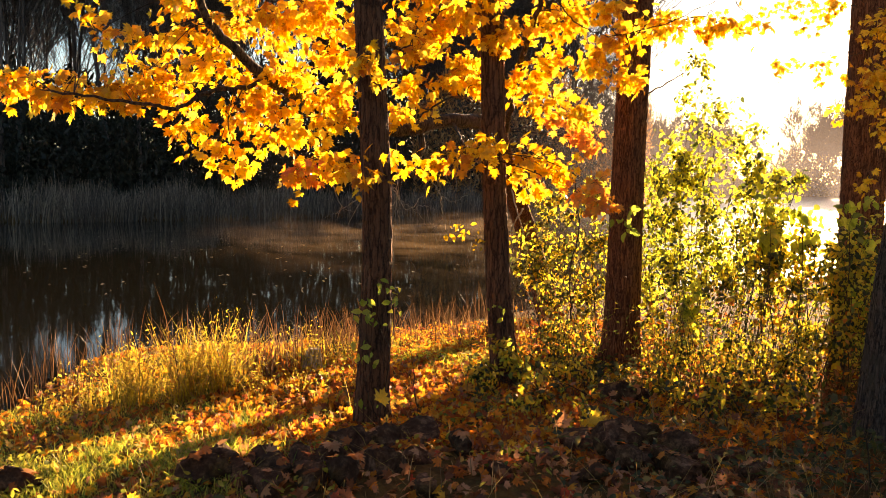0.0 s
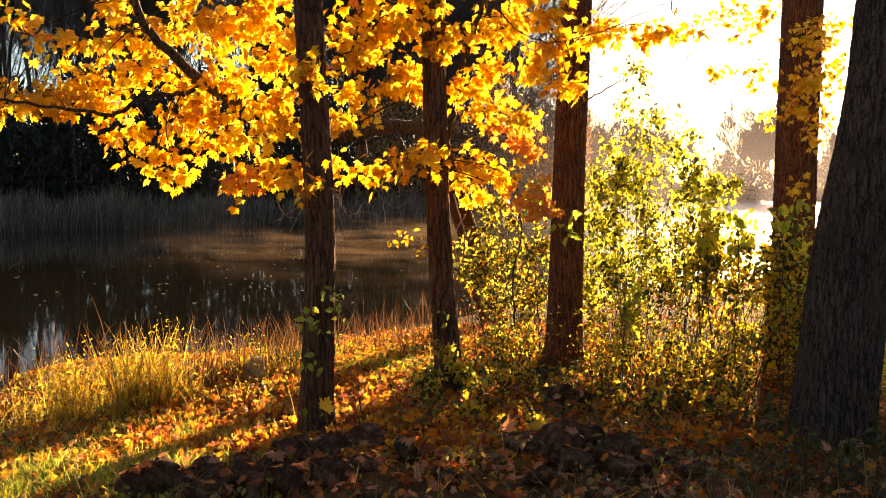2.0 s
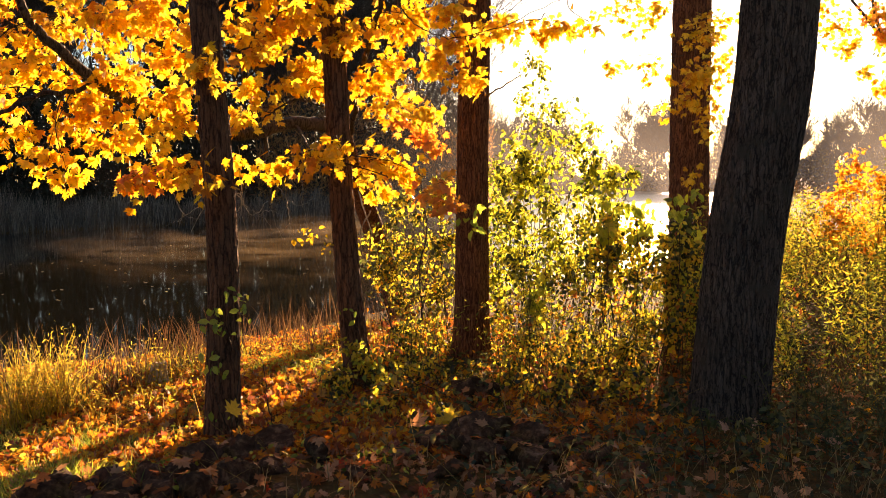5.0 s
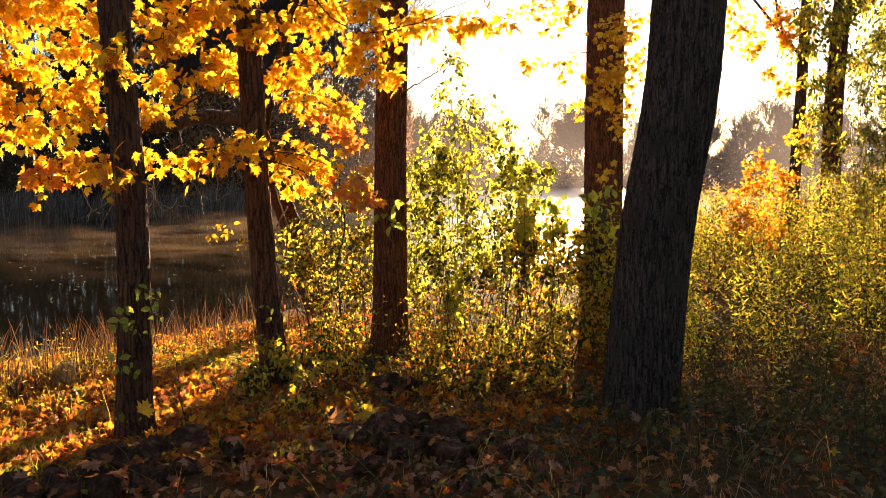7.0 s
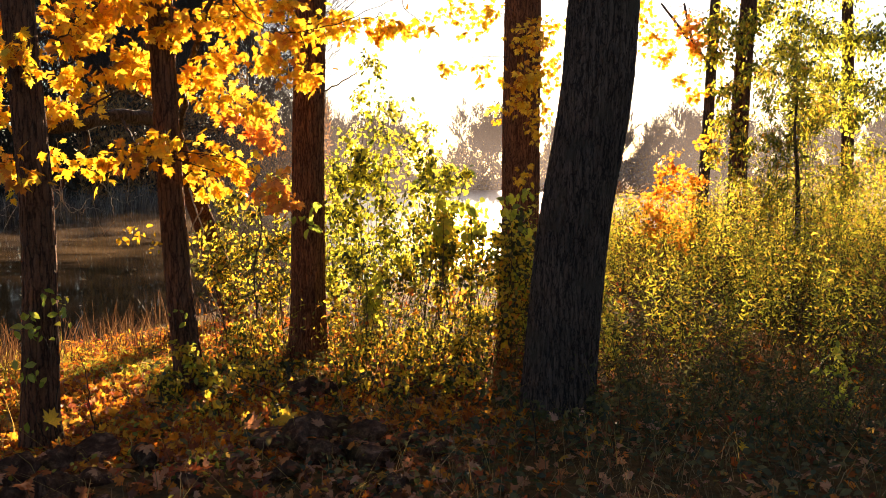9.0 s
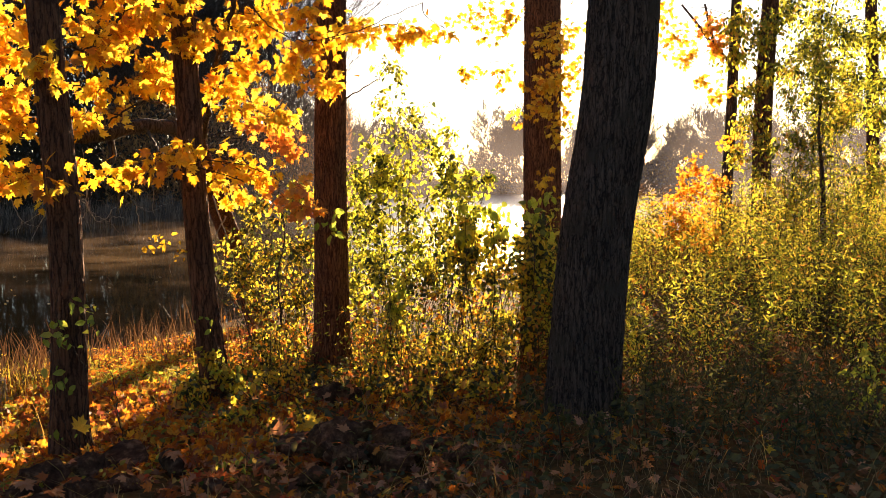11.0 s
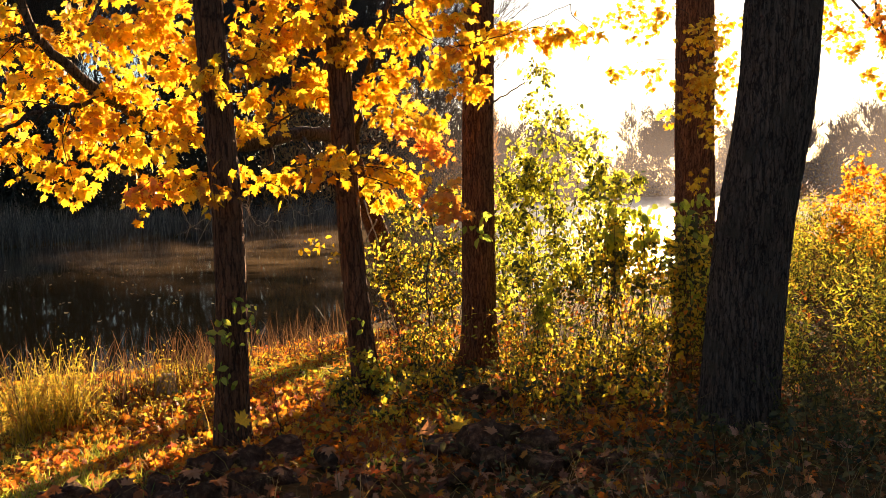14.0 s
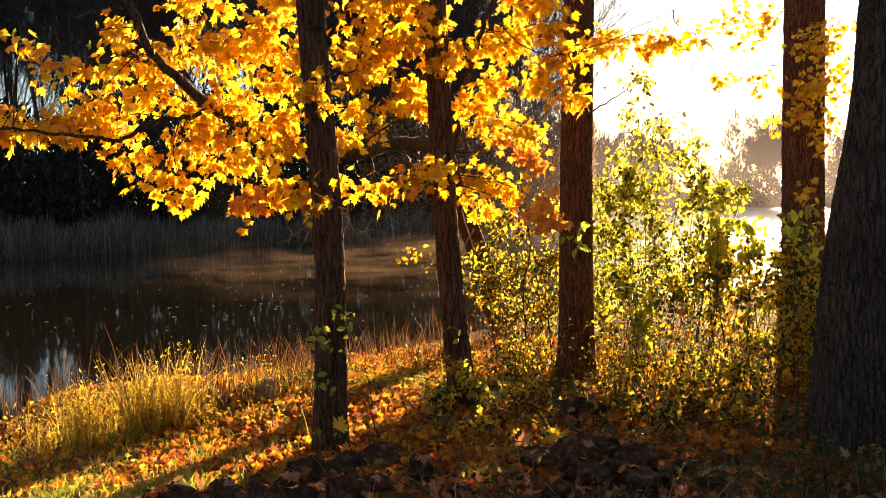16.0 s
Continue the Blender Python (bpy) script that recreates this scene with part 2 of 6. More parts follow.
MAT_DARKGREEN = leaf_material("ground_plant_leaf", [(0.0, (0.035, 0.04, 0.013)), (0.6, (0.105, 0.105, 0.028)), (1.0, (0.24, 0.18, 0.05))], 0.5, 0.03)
MAT_FLOAT = leaf_material("faded_floating_leaf", [(0.0, (0.5, 0.36, 0.2)), (0.6, (0.7, 0.55, 0.35)), (1.0, (0.8, 0.6, 0.2))], 0.3, 0.1)
MAT_BROAD = leaf_material("broad_lime_leaf", [(0.0, (0.16, 0.2, 0.025)), (0.3, (0.42, 0.46, 0.035)), (0.8, (0.7, 0.66, 0.06)), (1.0, (0.8, 0.62, 0.06))], 0.86, 0.04, single=True)
MAT_IVY = leaf_material("vine_leaf", [(0.0, (0.22, 0.3, 0.035)), (0.6, (0.45, 0.52, 0.06)), (1.0, (0.66, 0.62, 0.08))], 0.65, 0.03, single=True)
MAT_GRASS = leaf_material("autumn_grass", [(0.0, (0.1, 0.13, 0.02)), (0.35, (0.36, 0.35, 0.04)), (0.75, (0.6, 0.5, 0.07)), (1.0, (0.58, 0.35, 0.08))], 0.6, 0.02)
MAT_STRAW = leaf_material("dry_straw", [(0.0, (0.3, 0.19, 0.06)), (0.5, (0.54, 0.38, 0.1)), (1.0, (0.46, 0.25, 0.07))], 0.55, 0.02)
MAT_TUFT = leaf_material("golden_weed", [(0.0, (0.2, 0.18, 0.03)), (0.3, (0.52, 0.4, 0.045)), (0.7, (0.72, 0.54, 0.055)), (1.0, (0.66, 0.34, 0.05))], 0.66, 0.02)
MAT_RUSSET = leaf_material("russet_sedge", [(0.0, (0.07, 0.035, 0.016)), (0.5, (0.17, 0.08, 0.035)), (1.0, (0.34, 0.19, 0.08))], 0.25, 0.02)
MAT_REED = leaf_material("grey_brown_reed", [(0.0, (0.07, 0.048, 0.034)), (0.6, (0.17, 0.12, 0.085)), (1.0, (0.4, 0.3, 0.21))], 0.3, 0.03)
# near-black brush colour takes in the shade within the woods
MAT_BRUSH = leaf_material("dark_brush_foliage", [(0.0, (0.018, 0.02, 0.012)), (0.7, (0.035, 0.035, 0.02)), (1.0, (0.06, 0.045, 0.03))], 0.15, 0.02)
MAT_FARLEAF = leaf_material("far_autumn_foliage", [(0.0, (0.07, 0.05, 0.035)), (0.6, (0.16, 0.11, 0.06)), (1.0, (0.34, 0.22, 0.07))], 0.3, 0.02)
MAT_FARRUST = leaf_material("far_russet_foliage", [(0.0, (0.16, 0.07, 0.03)), (0.5, (0.36, 0.17, 0.06)), (1.0, (0.55, 0.3, 0.09))], 0.55, 0.02)
MAT_LIME = leaf_material("fresh_lime_grass", [(0.0, (0.12, 0.2, 0.03)), (0.4, (0.4, 0.46, 0.05)), (0.8, (0.66, 0.64, 0.08)), (1.0, (0.7, 0.5, 0.1))], 0.6, 0.03)
MAT_BARK = bark_material("furrowed_bark", (0.05, 0.022, 0.012), (0.26, 0.125, 0.07), band=(0.32, 0.72))
MAT_BARK_DARK = bark_material("dark_grey_bark", (0.034, 0.025, 0.021), (0.19, 0.142, 0.115), 11.0, moss=(0.085, 0.068, 0.052), band=(0.34, 0.72))
MAT_BARK_SUN = bark_material("reddish_bark", (0.085, 0.03, 0.014), (0.36, 0.15, 0.07), 13.0, band=(0.34, 0.7))
MAT_TWIG = bark_material("twig_bark", (0.05, 0.03, 0.02), (0.13, 0.085, 0.055))
MAT_DEADTWIG = bark_material("pale_dead_twig", (0.32, 0.24, 0.17), (0.6, 0.48, 0.36))
MAT_FARWOOD = bark_material("grey_forest_bark", (0.06, 0.048, 0.042), (0.16, 0.125, 0.105), 2.0)
MAT_WITHERED = leaf_material("withered_grass", [(0.0, (0.08, 0.055, 0.022)), (0.5, (0.22, 0.14, 0.055)), (1.0, (0.48, 0.32, 0.14))], 0.4, 0.02)
MAT_OLDLEAF = leaf_material("old_brown_leaf", [(0.0, (0.12, 0.04, 0.018)), (0.35, (0.36, 0.13, 0.05)), (0.65, (0.58, 0.24, 0.1)), (0.82, (0.72, 0.37, 0.2)), (0.9, (0.8, 0.27, 0.03)), (1.0, (0.58, 0.07, 0.03))], 0.4, 0.02)
MAT_ROCK = rock_material()
MAT_GROUND = ground_material()
MAT_WATER = water_material()
MAT_PLUME = leaf_material("seed_head_fluff", [(0.0, (0.42, 0.33, 0.26)), (1.0, (0.62, 0.52, 0.44))], 0.5, 0.02)


# ---- mesh tools ----
class Build:
    """Collects vertices and faces for one mesh."""

    def __init__(self):
        self.v, self.f, self.n = [], [], 0

    def add(self, verts, faces):
        verts = np.asarray(verts, float).reshape(-1, 3)
        self.v.append(verts)
        self.f += [tuple(int(i) + self.n for i in face) for face in faces]
        self.n += len(verts)

    def many(self, verts, faces):
        """verts: k copies x n x 3 of one template, whose faces are given."""
        k, n, _ = verts.shape
        self.v.append(verts.reshape(-1, 3))
        for face in faces:
            arr = np.array(face)[None, :] + (np.arange(k) * n)[:, None] + self.n
            self.f += [tuple(r) for r in arr.tolist()]
        self.n += k * n

    def tube(self, path, radii, sides=8, cap=True):
        path = np.asarray(path, float)
        k = len(path)
        radii = np.broadcast_to(np.asarray(radii, float), (k,))
        tang = np.gradient(path, axis=0)
        tang /= np.linalg.norm(tang, axis=1)[:, None] + 1e-9
        ref = np.array((1.0, 0.0, 0.0)) if abs(tang[0, 0]) < 0.8 else np.array((0.0, 1.0, 0.0))
        a = np.cross(tang, ref)
        a /= np.linalg.norm(a, axis=1)[:, None] + 1e-9
        b = np.cross(tang, a)
        ang = np.linspace(0, 2 * np.pi, sides, endpoint=False)
        ring = path[:, None] + radii[:, None, None] * (a[:, None] * np.cos(ang)[None, :, None] + b[:, None] * np.sin(ang)[None, :, None])
        faces = [(i * sides + j, i * sides + (j + 1) % sides, (i + 1) * sides + (j + 1) % sides, (i + 1) * sides + j) for i in range(k - 1) for j in range(sides)]
        if cap:
            faces += [tuple(range(sides - 1, -1, -1)), tuple(range((k - 1) * sides, k * sides))]
        self.add(ring, faces)

    def mesh(self, name, mat, origin=(0, 0, 0), smooth=True):
        me = bpy.data.meshes.new(name)
        verts = np.concatenate(self.v) - np.asarray(origin, float)
        me.from_pydata(verts.tolist(), [], self.f)
        me.polygons.foreach_set("use_smooth", np.full(len(me.polygons), smooth))
        me.materials.append(mat)
        me.update()
        return me


def thing(name, base, label, category, group="", kind=""):
    ob = new(name)
    ob.location = base
    ob.empty_display_size = 0.2
    return tagged(ob, label, category, group, kind)


def part(name, build, mat, parent, label="", smooth=True):
    up = parent
    origin = Vector((0, 0, 0))
    while up:
        origin = origin + up.location
        up = up.parent
    ob = new(name, build.mesh(name, mat, origin, smooth))
    ob.parent = parent
    return tagged(ob, label) if label else ob


def solo(name, build, mat, label, category, group="", kind="", smooth=True, origin=(0, 0, 0)):
    ob = new(name, build.mesh(name, mat, origin, smooth))
    ob.location = origin
    return tagged(ob, label, category, group, kind)


def smooth_path(pts, steps=6):
    """Catmull-Rom curve through the points."""
    p = np.asarray(pts, float)
    p = np.concatenate([2 * p[:1] - p[1:2], p, 2 * p[-1:] - p[-2:-1]])
    out = []
    for i in range(1, len(p) - 2):
        for s in np.linspace(0, 1, steps, endpoint=False):
            a, b, c, d = p[i - 1 : i + 3]
            out.append(0.5 * (2 * b + (c - a) * s + (2 * a - 5 * b + 4 * c - d) * s * s + (3 * b - a - 3 * c + d) * s ** 3))
    out.append(p[-2])
    return np.array(out)


HALF = [(0.0, 0.0), (0.13, 0.03), (0.38, -0.05), (0.34, 0.1), (0.52, 0.2), (0.40, 0.28), (0.60, 0.58), (0.38, 0.53), (0.2, 0.45), (0.28, 0.73), (0.12, 0.72), (0.0, 1.0)]


def maple_template(fold, curl):
    rim = HALF + [(-x, y) for x, y in HALF[-2:0:-1]]
    pts = [(0.0, 0.36)] + rim
    verts = np.array([(x, y - 0.0, fold * abs(x) - curl * (y - 0.36) ** 2 - 0.3 * curl * x * x) for x, y in pts])
    n = len(rim)
    return verts, [(0, 1 + i, 1 + (i + 1) % n) for i in range(n)]


MAPLES = [maple_template(0.10, 0.15), maple_template(-0.18, 0.35), maple_template(0.3, -0.2), maple_template(0.05, 0.6)]
OVAL = (np.array([(0, 0, 0), (0.27, 0.32, 0.07), (0.22, 0.68, 0.04), (0, 1, -0.12), (-0.22, 0.68, 0.04), (-0.27, 0.32, 0.07), (0, 0.5, 0.0)]), [(0, 1, 6), (1, 2, 6), (2, 3, 6), (3, 4, 6), (4, 5, 6), (5, 0, 6)])
LANCE = (np.array([(0, 0, 0), (0.13, 0.38, 0.03), (0, 1, -0.2), (-0.13, 0.38, 0.03), (0, 0.42, -0.01)]), [(0, 1, 4), (1, 2, 4), (2, 3, 4), (3, 0, 4)])


def unit(a):
    return a / (np.linalg.norm(a, axis=-1, keepdims=True) + 1e-9)


def scatter(build, template, pos, tip, normal, size):
    """Puts copies of a leaf at pos, its tip along tip, its face along normal."""
    verts, faces = template
    y = unit(tip)
    x = unit(np.cross(y, normal))
    z = np.cross(x, y)
    s = np.broadcast_to(np.asarray(size, float), (len(pos),))[:, None, None]
    out = pos[:, None] + s * (verts[None, :, 0, None] * x[:, None] + verts[None, :, 1, None] * y[:, None] + verts[None, :, 2, None] * z[:, None])
    build.many(out, faces)


def maples(build, rng, pos, tip, normal, size):
    pick = rng.integers(0, len(MAPLES), len(pos))
    for k, tpl in enumerate(MAPLES):
        w = pick == k
        if w.any():
            scatter(build, tpl, pos[w], tip[w], normal[w], np.broadcast_to(size, (len(pos),))[w])


def blades(build, rng, pos, height, width, lean=0.35, bow=0.5):
    """Grass blades or stems: tapering ribbons that bend over."""
    k = len(pos)
    a = rng.uniform(0, 2 * np.pi, k)
    d = np.stack([np.cos(a), np.sin(a), np.zeros(k)], 1)
    f = rng.uniform(0, 2 * np.pi, k)
    w = np.stack([np.cos(f), np.sin(f), np.zeros(k)], 1) * np.broadcast_to(width, (k,))[:, None] * 0.5
    h = np.broadcast_to(height, (k,))[:, None]
    ln = np.abs(rng.normal(0, lean, k))[:, None]
    bw = np.abs(rng.normal(0, bow, k))[:, None]
    up = np.array((0.0, 0.0, 1.0))
    rows = []
    for s, taper in ((0.0, 1.0), (0.4, 0.9), (0.75, 0.6)):
        c = pos + h * (up * (s - 0.22 * bw * s ** 3) + d * (ln * s + bw * s * s) * 0.6)
        rows += [c - w * taper, c + w * taper]
    s = 1.0
    rows.append(pos + h * (up * (s - 0.22 * bw) + d * (ln + bw) * 0.6))
    build.many(np.stack(rows, 1), [(0, 1, 3, 2), (2, 3, 5, 4), (4, 5, 6)])


# ---- ground, water ----
LAKE = np.array([(-60, -8), (-14, 1), (-6.5, 4.6), (-4.2, 6.6), (-3.63, 7.25), (-3.66, 8.04), (-3.76, 9.17), (-3.53, 9.85), (-2.95, 10.22), (-2.19, 10.34), (-1.43, 10.60), (-0.98, 10.90), (-0.45, 11.47), (0.14, 12.20), (0.73, 13.02), (2.6, 15.2), (4.4, 16.4), (9, 19.5), (17, 27), (40, 62), (85, 140), (80, 172),
                 (50, 165), (24, 108), (10, 74), (0.6, 55), (-7.8, 46.6), (-14, 41.7), (-19, 38.7), (-35, 34), (-60, 32)], float)
WATER_Z = -0.35


def shore_distance(x, y):
    """Metres to the waterline, negative over the water."""
    p = np.stack([np.ravel(x), np.ravel(y)], 1)
    best = np.full(len(p), 1e9)
    inside = np.zeros(len(p), bool)
    for a, b in zip(LAKE, np.roll(LAKE, -1, 0)):
        ab = b - a
        s = np.clip(((p - a) @ ab) / (ab @ ab), 0, 1)
        best = np.minimum(best, np.linalg.norm(p - a - s[:, None] * ab, axis=1))
        cross = ((a[1] > p[:, 1]) != (b[1] > p[:, 1])) & (p[:, 0] < (b[0] - a[0]) * (p[:, 1] - a[1]) / (b[1] - a[1] + 1e-12) + a[0])
        inside ^= cross
    return np.where(inside, -best, best).reshape(np.shape(x))


def height(x, y):
    """Ground height: a low bank that falls to the pond."""
    x, y = np.asarray(x, float), np.asarray(y, float)
    d = shore_distance(x, y)
    bank = np.where(d > 0, WATER_Z + 0.35 * (1 - np.exp(-np.maximum(d, 0) / 1.7)), WATER_Z + np.maximum(d, -4) * 0.3)
    near = np.clip((40 - np.hypot(x, y)) / 40, 0, 1)
    bumps = 0.012 * np.sin(2.3 * x + 1.1 * y) + 0.008 * np.sin(4.1 * y - 1.7 * x + 2) + 0.01 * np.sin(9 * x + 3) * np.sin(8 * y)
    rise = 0.0025 * np.maximum(d - 15, 0)
    mound = 0.08 * np.exp(-(((x + 0.2) / 1.4) ** 2 + ((y - 4.75) / 0.5) ** 2)) + 0.03 * np.exp(-(((x - 1.5) / 0.6) ** 2 + ((y - 6.9) / 0.5) ** 2))
    return bank + near * bumps * np.clip(d + 0.4, 0, 1) + rise + mound


def axis(lo, hi, step, far, grow=1.16):
    core = list(np.arange(lo, hi + step, step))
    s, v = step, hi
    while v < far:
        s *= grow
        v += s
        core.append(v)
    s, v = step, lo
    while v > -far:
        s *= grow
        v -= s
        core.insert(0, v)
    return np.array(core)


gx, gy = axis(-7, 10, 0.14, 2500), axis(-2, 19, 0.14, 2500)
X, Y = np.meshgrid(gx, gy)
gb = Build()
nx = len(gx)
gb.add(np.stack([X, Y, height(X, Y)], -1), [(j * nx + i, j * nx + i + 1, (j + 1) * nx + i + 1, (j + 1) * nx + i) for j in range(len(gy) - 1) for i in range(nx - 1)])
solo("ground", gb, MAT_GROUND, "brown leaf-littered bank sloping down to a pond", "ground", kind="structure")

wb = Build()
wx, wy = np.linspace(-75, 95, 18), np.linspace(-12, 178, 20)
WX, WY = np.meshgrid(wx, wy)
wb.add(np.stack([WX, WY, np.full_like(WX, WATER_Z)], -1), [(j * 18 + i, j * 18 + i + 1, (j + 1) * 18 + i + 1, (j + 1) * 18 + i) for j in range(19) for i in range(17)])
solo("water", wb, MAT_WATER, "still dark pond water mirroring sky and woods", "water", kind="structure")


MAT_MIST = mist_material("sunlit_mist", (0.9, 0.62, 0.38), 0.05, 0.8, (0.4, 0.5, 5.0), 0.4, 0.68, edge=True)
mrng = np.random.default_rng(4)
b = Build()
density = []
for y, x0, x1, h, low, most in ((18.0, -4.0, 5.0, 0.45, 0.0, 0.35), (22.5, -6.5, 6.0, 0.5, 0.25, 0.6), (27.0, -9.0, 7.0, 0.55, 0.8, 0.9), (32.0, -10.5, 8.5, 0.6, 0.9, 1.0), (37.0, -11.0, 9.5, 0.7, 0.9, 1.0), (43.0, -8.5, 9.0, 0.75, 0.9, 1.0)):
    n = 60
    u = np.linspace(-1, 1, n)
    cx = x0 + (x1 - x0) * (u + 1) / 2
    ph = mrng.uniform(0, 6, 4)
    cy = y + 0.8 * np.sin(4 * u + ph[0]) + 0.3 * np.sin(11 * u + ph[1])
    top = h * (1 + 0.35 * np.sin(7 * u + ph[2]) + 0.25 * np.sin(17 * u + ph[3]))
    rows = [np.stack([cx, cy + 0.1 * k * np.sin(9 * u + ph[3]), WATER_Z + 0.005 + top * k / 4], 1) for k in range(5)]
    for k in range(5):
        density += list(most * (low, 1.0, 0.7, 0.3, 0.0)[k] * np.clip(1.2 * (1 - np.abs(u)), 0, 1))
    b.add(np.concatenate(rows), [(k * n + i, k * n + i + 1, (k + 1) * n + i + 1, (k + 1) * n + i) for k in range(4) for i in range(n - 1)])
mist = solo("mist", b, MAT_MIST, "thin wisps of mist drifting over the pond", "mist", kind="stuff")


mist.data.attributes.new("veil", "FLOAT", "POINT").data.foreach_set("value", np.array(density, dtype=np.float32))


# ---- tree builders ----
def bark_trunk(build, path, radii, ridge=0.012, count=20, sides=72, rings=130, seed=0, flare=0.0):
    """Trunk with furrowed bark: ridges that run up, split and join."""
    rng = np.random.default_rng(seed)
    p = smooth_path(path, 12)
    t = np.linspace(0, 1, len(p))
    total = p[-1, 2] - p[0, 2]
    low = min(0.85, 4.3 / max(total, 0.1))
    u = np.concatenate([np.linspace(0, low, int(rings * 0.85), endpoint=False), np.linspace(low, 1, rings - int(rings * 0.85))])
    t = (p[:, 2] - p[0, 2]) / total
    c = np.stack([np.interp(u, t, p[:, k]) for k in range(3)], 1)
    r = np.interp(u, np.interp(np.linspace(0, 1, len(radii)), np.linspace(0, 1, len(p)), t), radii)
    hgt = c[:, 2] - c[0, 2]
    r = r * (1 + flare * np.exp(-hgt / 0.22))
    ang = np.linspace(0, 2 * np.pi, sides, endpoint=False)
    A, Z = np.meshgrid(ang, hgt)
    ph = rng.uniform(0, 6, 8)
    wob = 1.0 * np.sin(1.3 * Z + 2 * A + ph[0]) + 0.9 * np.sin(3.3 * Z - 3 * A + ph[1]) + 0.5 * np.sin(6.9 * Z + 6 * A + ph[2]) + 0.3 * np.sin(13 * Z - 7 * A + ph[3])
    rid = 1 - np.abs(np.sin(count * 0.5 * A + wob * 1.3 + ph[3]))
    rid2 = 1 - np.abs(np.sin(count * 0.8 * A - wob * 1.9 + ph[4]))
    crack = 0.5 + 0.5 * np.sin(22 * Z + 4 * np.sin(7 * A + ph[5]) + 3 * wob)
    girth = 2 * np.pi * float(np.mean(r[hgt < 3.0])) / count
    tall = girth * 7.0
    U, V = A / (2 * np.pi) * count + 0.35 * wob, Z / tall
    ci = np.floor(U).astype(int)
    cells = rng.uniform(0, 1, (count, 512, 2))
    near1, near2 = np.full(A.shape, 9.0), np.full(A.shape, 9.0)
    for du in (-1, 0, 1):
        cu = ci + du
        shift = 0.5 * (cu % 2)
        cv0 = np.floor(V + shift).astype(int)
        for dv in (-1, 0, 1):
            cv = cv0 + dv
            jit = cells[cu % count, cv % 512]
            dist = np.hypot(cu + 0.2 + 0.6 * jit[..., 0] - U, cv - shift + 0.1 + 0.8 * jit[..., 1] - V)
            near2 = np.minimum(near2, np.maximum(near1, dist))
            near1 = np.minimum(near1, dist)
    crevice = np.clip(1 - (near2 - near1) / 0.35, 0, 1) ** 1.5
    lobes = 0.05 * np.sin(2 * A + ph[6] + Z * 0.5) + 0.03 * np.sin(3 * A + ph[7])
    R = r[:, None] * (1 + 0.5 * lobes + flare * 0.35 * np.exp(-Z / 0.18) * np.sin(5 * A + ph[0])) - ridge * (0.4 * rid ** 1.6 + 0.3 * rid2 ** 1.5 * (0.4 + 0.6 * crack) + 0.85 * crevice) + 0.0012 * rng.normal(size=A.shape) * (ridge / 0.012)
    ring = np.stack([c[:, 0, None] + R * np.cos(A), c[:, 1, None] + R * np.sin(A), np.repeat(c[:, 2, None], sides, 1)], -1)
    build.add(ring, [(i * sides + j, i * sides + (j + 1) % sides, (i + 1) * sides + (j + 1) % sides, (i + 1) * sides + j) for i in range(rings - 1) for j in range(sides)] + [tuple(range((rings - 1) * sides, rings * sides))])


def grow(rng, base, way, length, radius, depth, out, kids=(4, 6), spread=0.75, sides=6, wander=0.13, thin=(0.35, 0.5)):
    """Branching: appends tubes (path, radii, sides)."""
    n = 5 if depth > 1 else 4
    pts, d = [np.array(base, float)], np.array(way, float)
    for _ in range(n):
        d = unit(d + rng.normal(0, wander, 3) + np.array((0, 0, 0.09)))
        pts.append(pts[-1] + d * length / n)
    pts = np.array(pts)
    out.append((pts, np.linspace(radius, radius * (0.35 if depth else 0.3), n + 1), max(3, sides)))
    if depth == 0:
        return
    for _ in range(rng.integers(*kids)):
        s = rng.uniform(0.3, 1.0)
        i = s * n
        j = min(int(i), n - 1)
        p = pts[j] + (pts[j + 1] - pts[j]) * (i - j)
        side = rng.normal(0, 1, 3)
        side[2] = abs(side[2]) * 0.4
        w = unit(unit(pts[j + 1] - pts[j]) + spread * unit(side))
        grow(rng, p, w, length * rng.uniform(0.4, 0.62), radius * rng.uniform(*thin), depth - 1, out, kids, spread, sides - 2, 0.13, thin)


def upper_crown(tree, rng, top, radius, mat, n=260, size=0.13, spread=1.6):
    """Limbs and leaves above the view."""
    tubes = []
    for _ in range(4):
        w = unit(np.array((rng.normal(0, 0.5), rng.normal(0, 0.5), 1.0)))
        grow(rng, top, w, 2.6, radius * 0.6, 2, tubes, (3, 5))
    b, tips = Build(), []
    for p, r, s in tubes:
        b.tube(p, r, s)
        tips.append(p[-1])
    part("limb", b, MAT_TWIG, tree)
    tips = np.array(tips)
    pos = tips[rng.integers(0, len(tips), n)] + rng.normal(0, 0.22, (n, 3))
    lb = Build()
    maples(lb, rng, pos, rng.normal(0, 0.5, (n, 3)) + (0, 0, -0.8), rng.normal(0, 0.6, (n, 3)) + (0, -0.4, 0.6), rng.uniform(0.7, 1.2, n) * size)
    part("crown", lb, mat, tree)


def bark_tree(name, path, radii, mat, label, seed, ridge=0.012, count=20, flare=0.35, leaf=None, group="trees on the bank", size=0.13):
    rng = np.random.default_rng(seed)
    path = np.array(path, float)
    path[0, 2] = float(height(path[0, 0], path[0, 1])) - 0.06
    tree = thing(name, tuple(path[0]), label, "tree", group)
    b = Build()
    bark_trunk(b, path, radii, ridge, count, 220 if radii[0] > 0.26 else 130, 330 if radii[0] > 0.26 else 260, seed, flare)
    part("trunk", b, mat, tree)
    upper_crown(tree, rng, path[-1], radii[-1], leaf or MAT_MAPLE, size=size)
    return tree


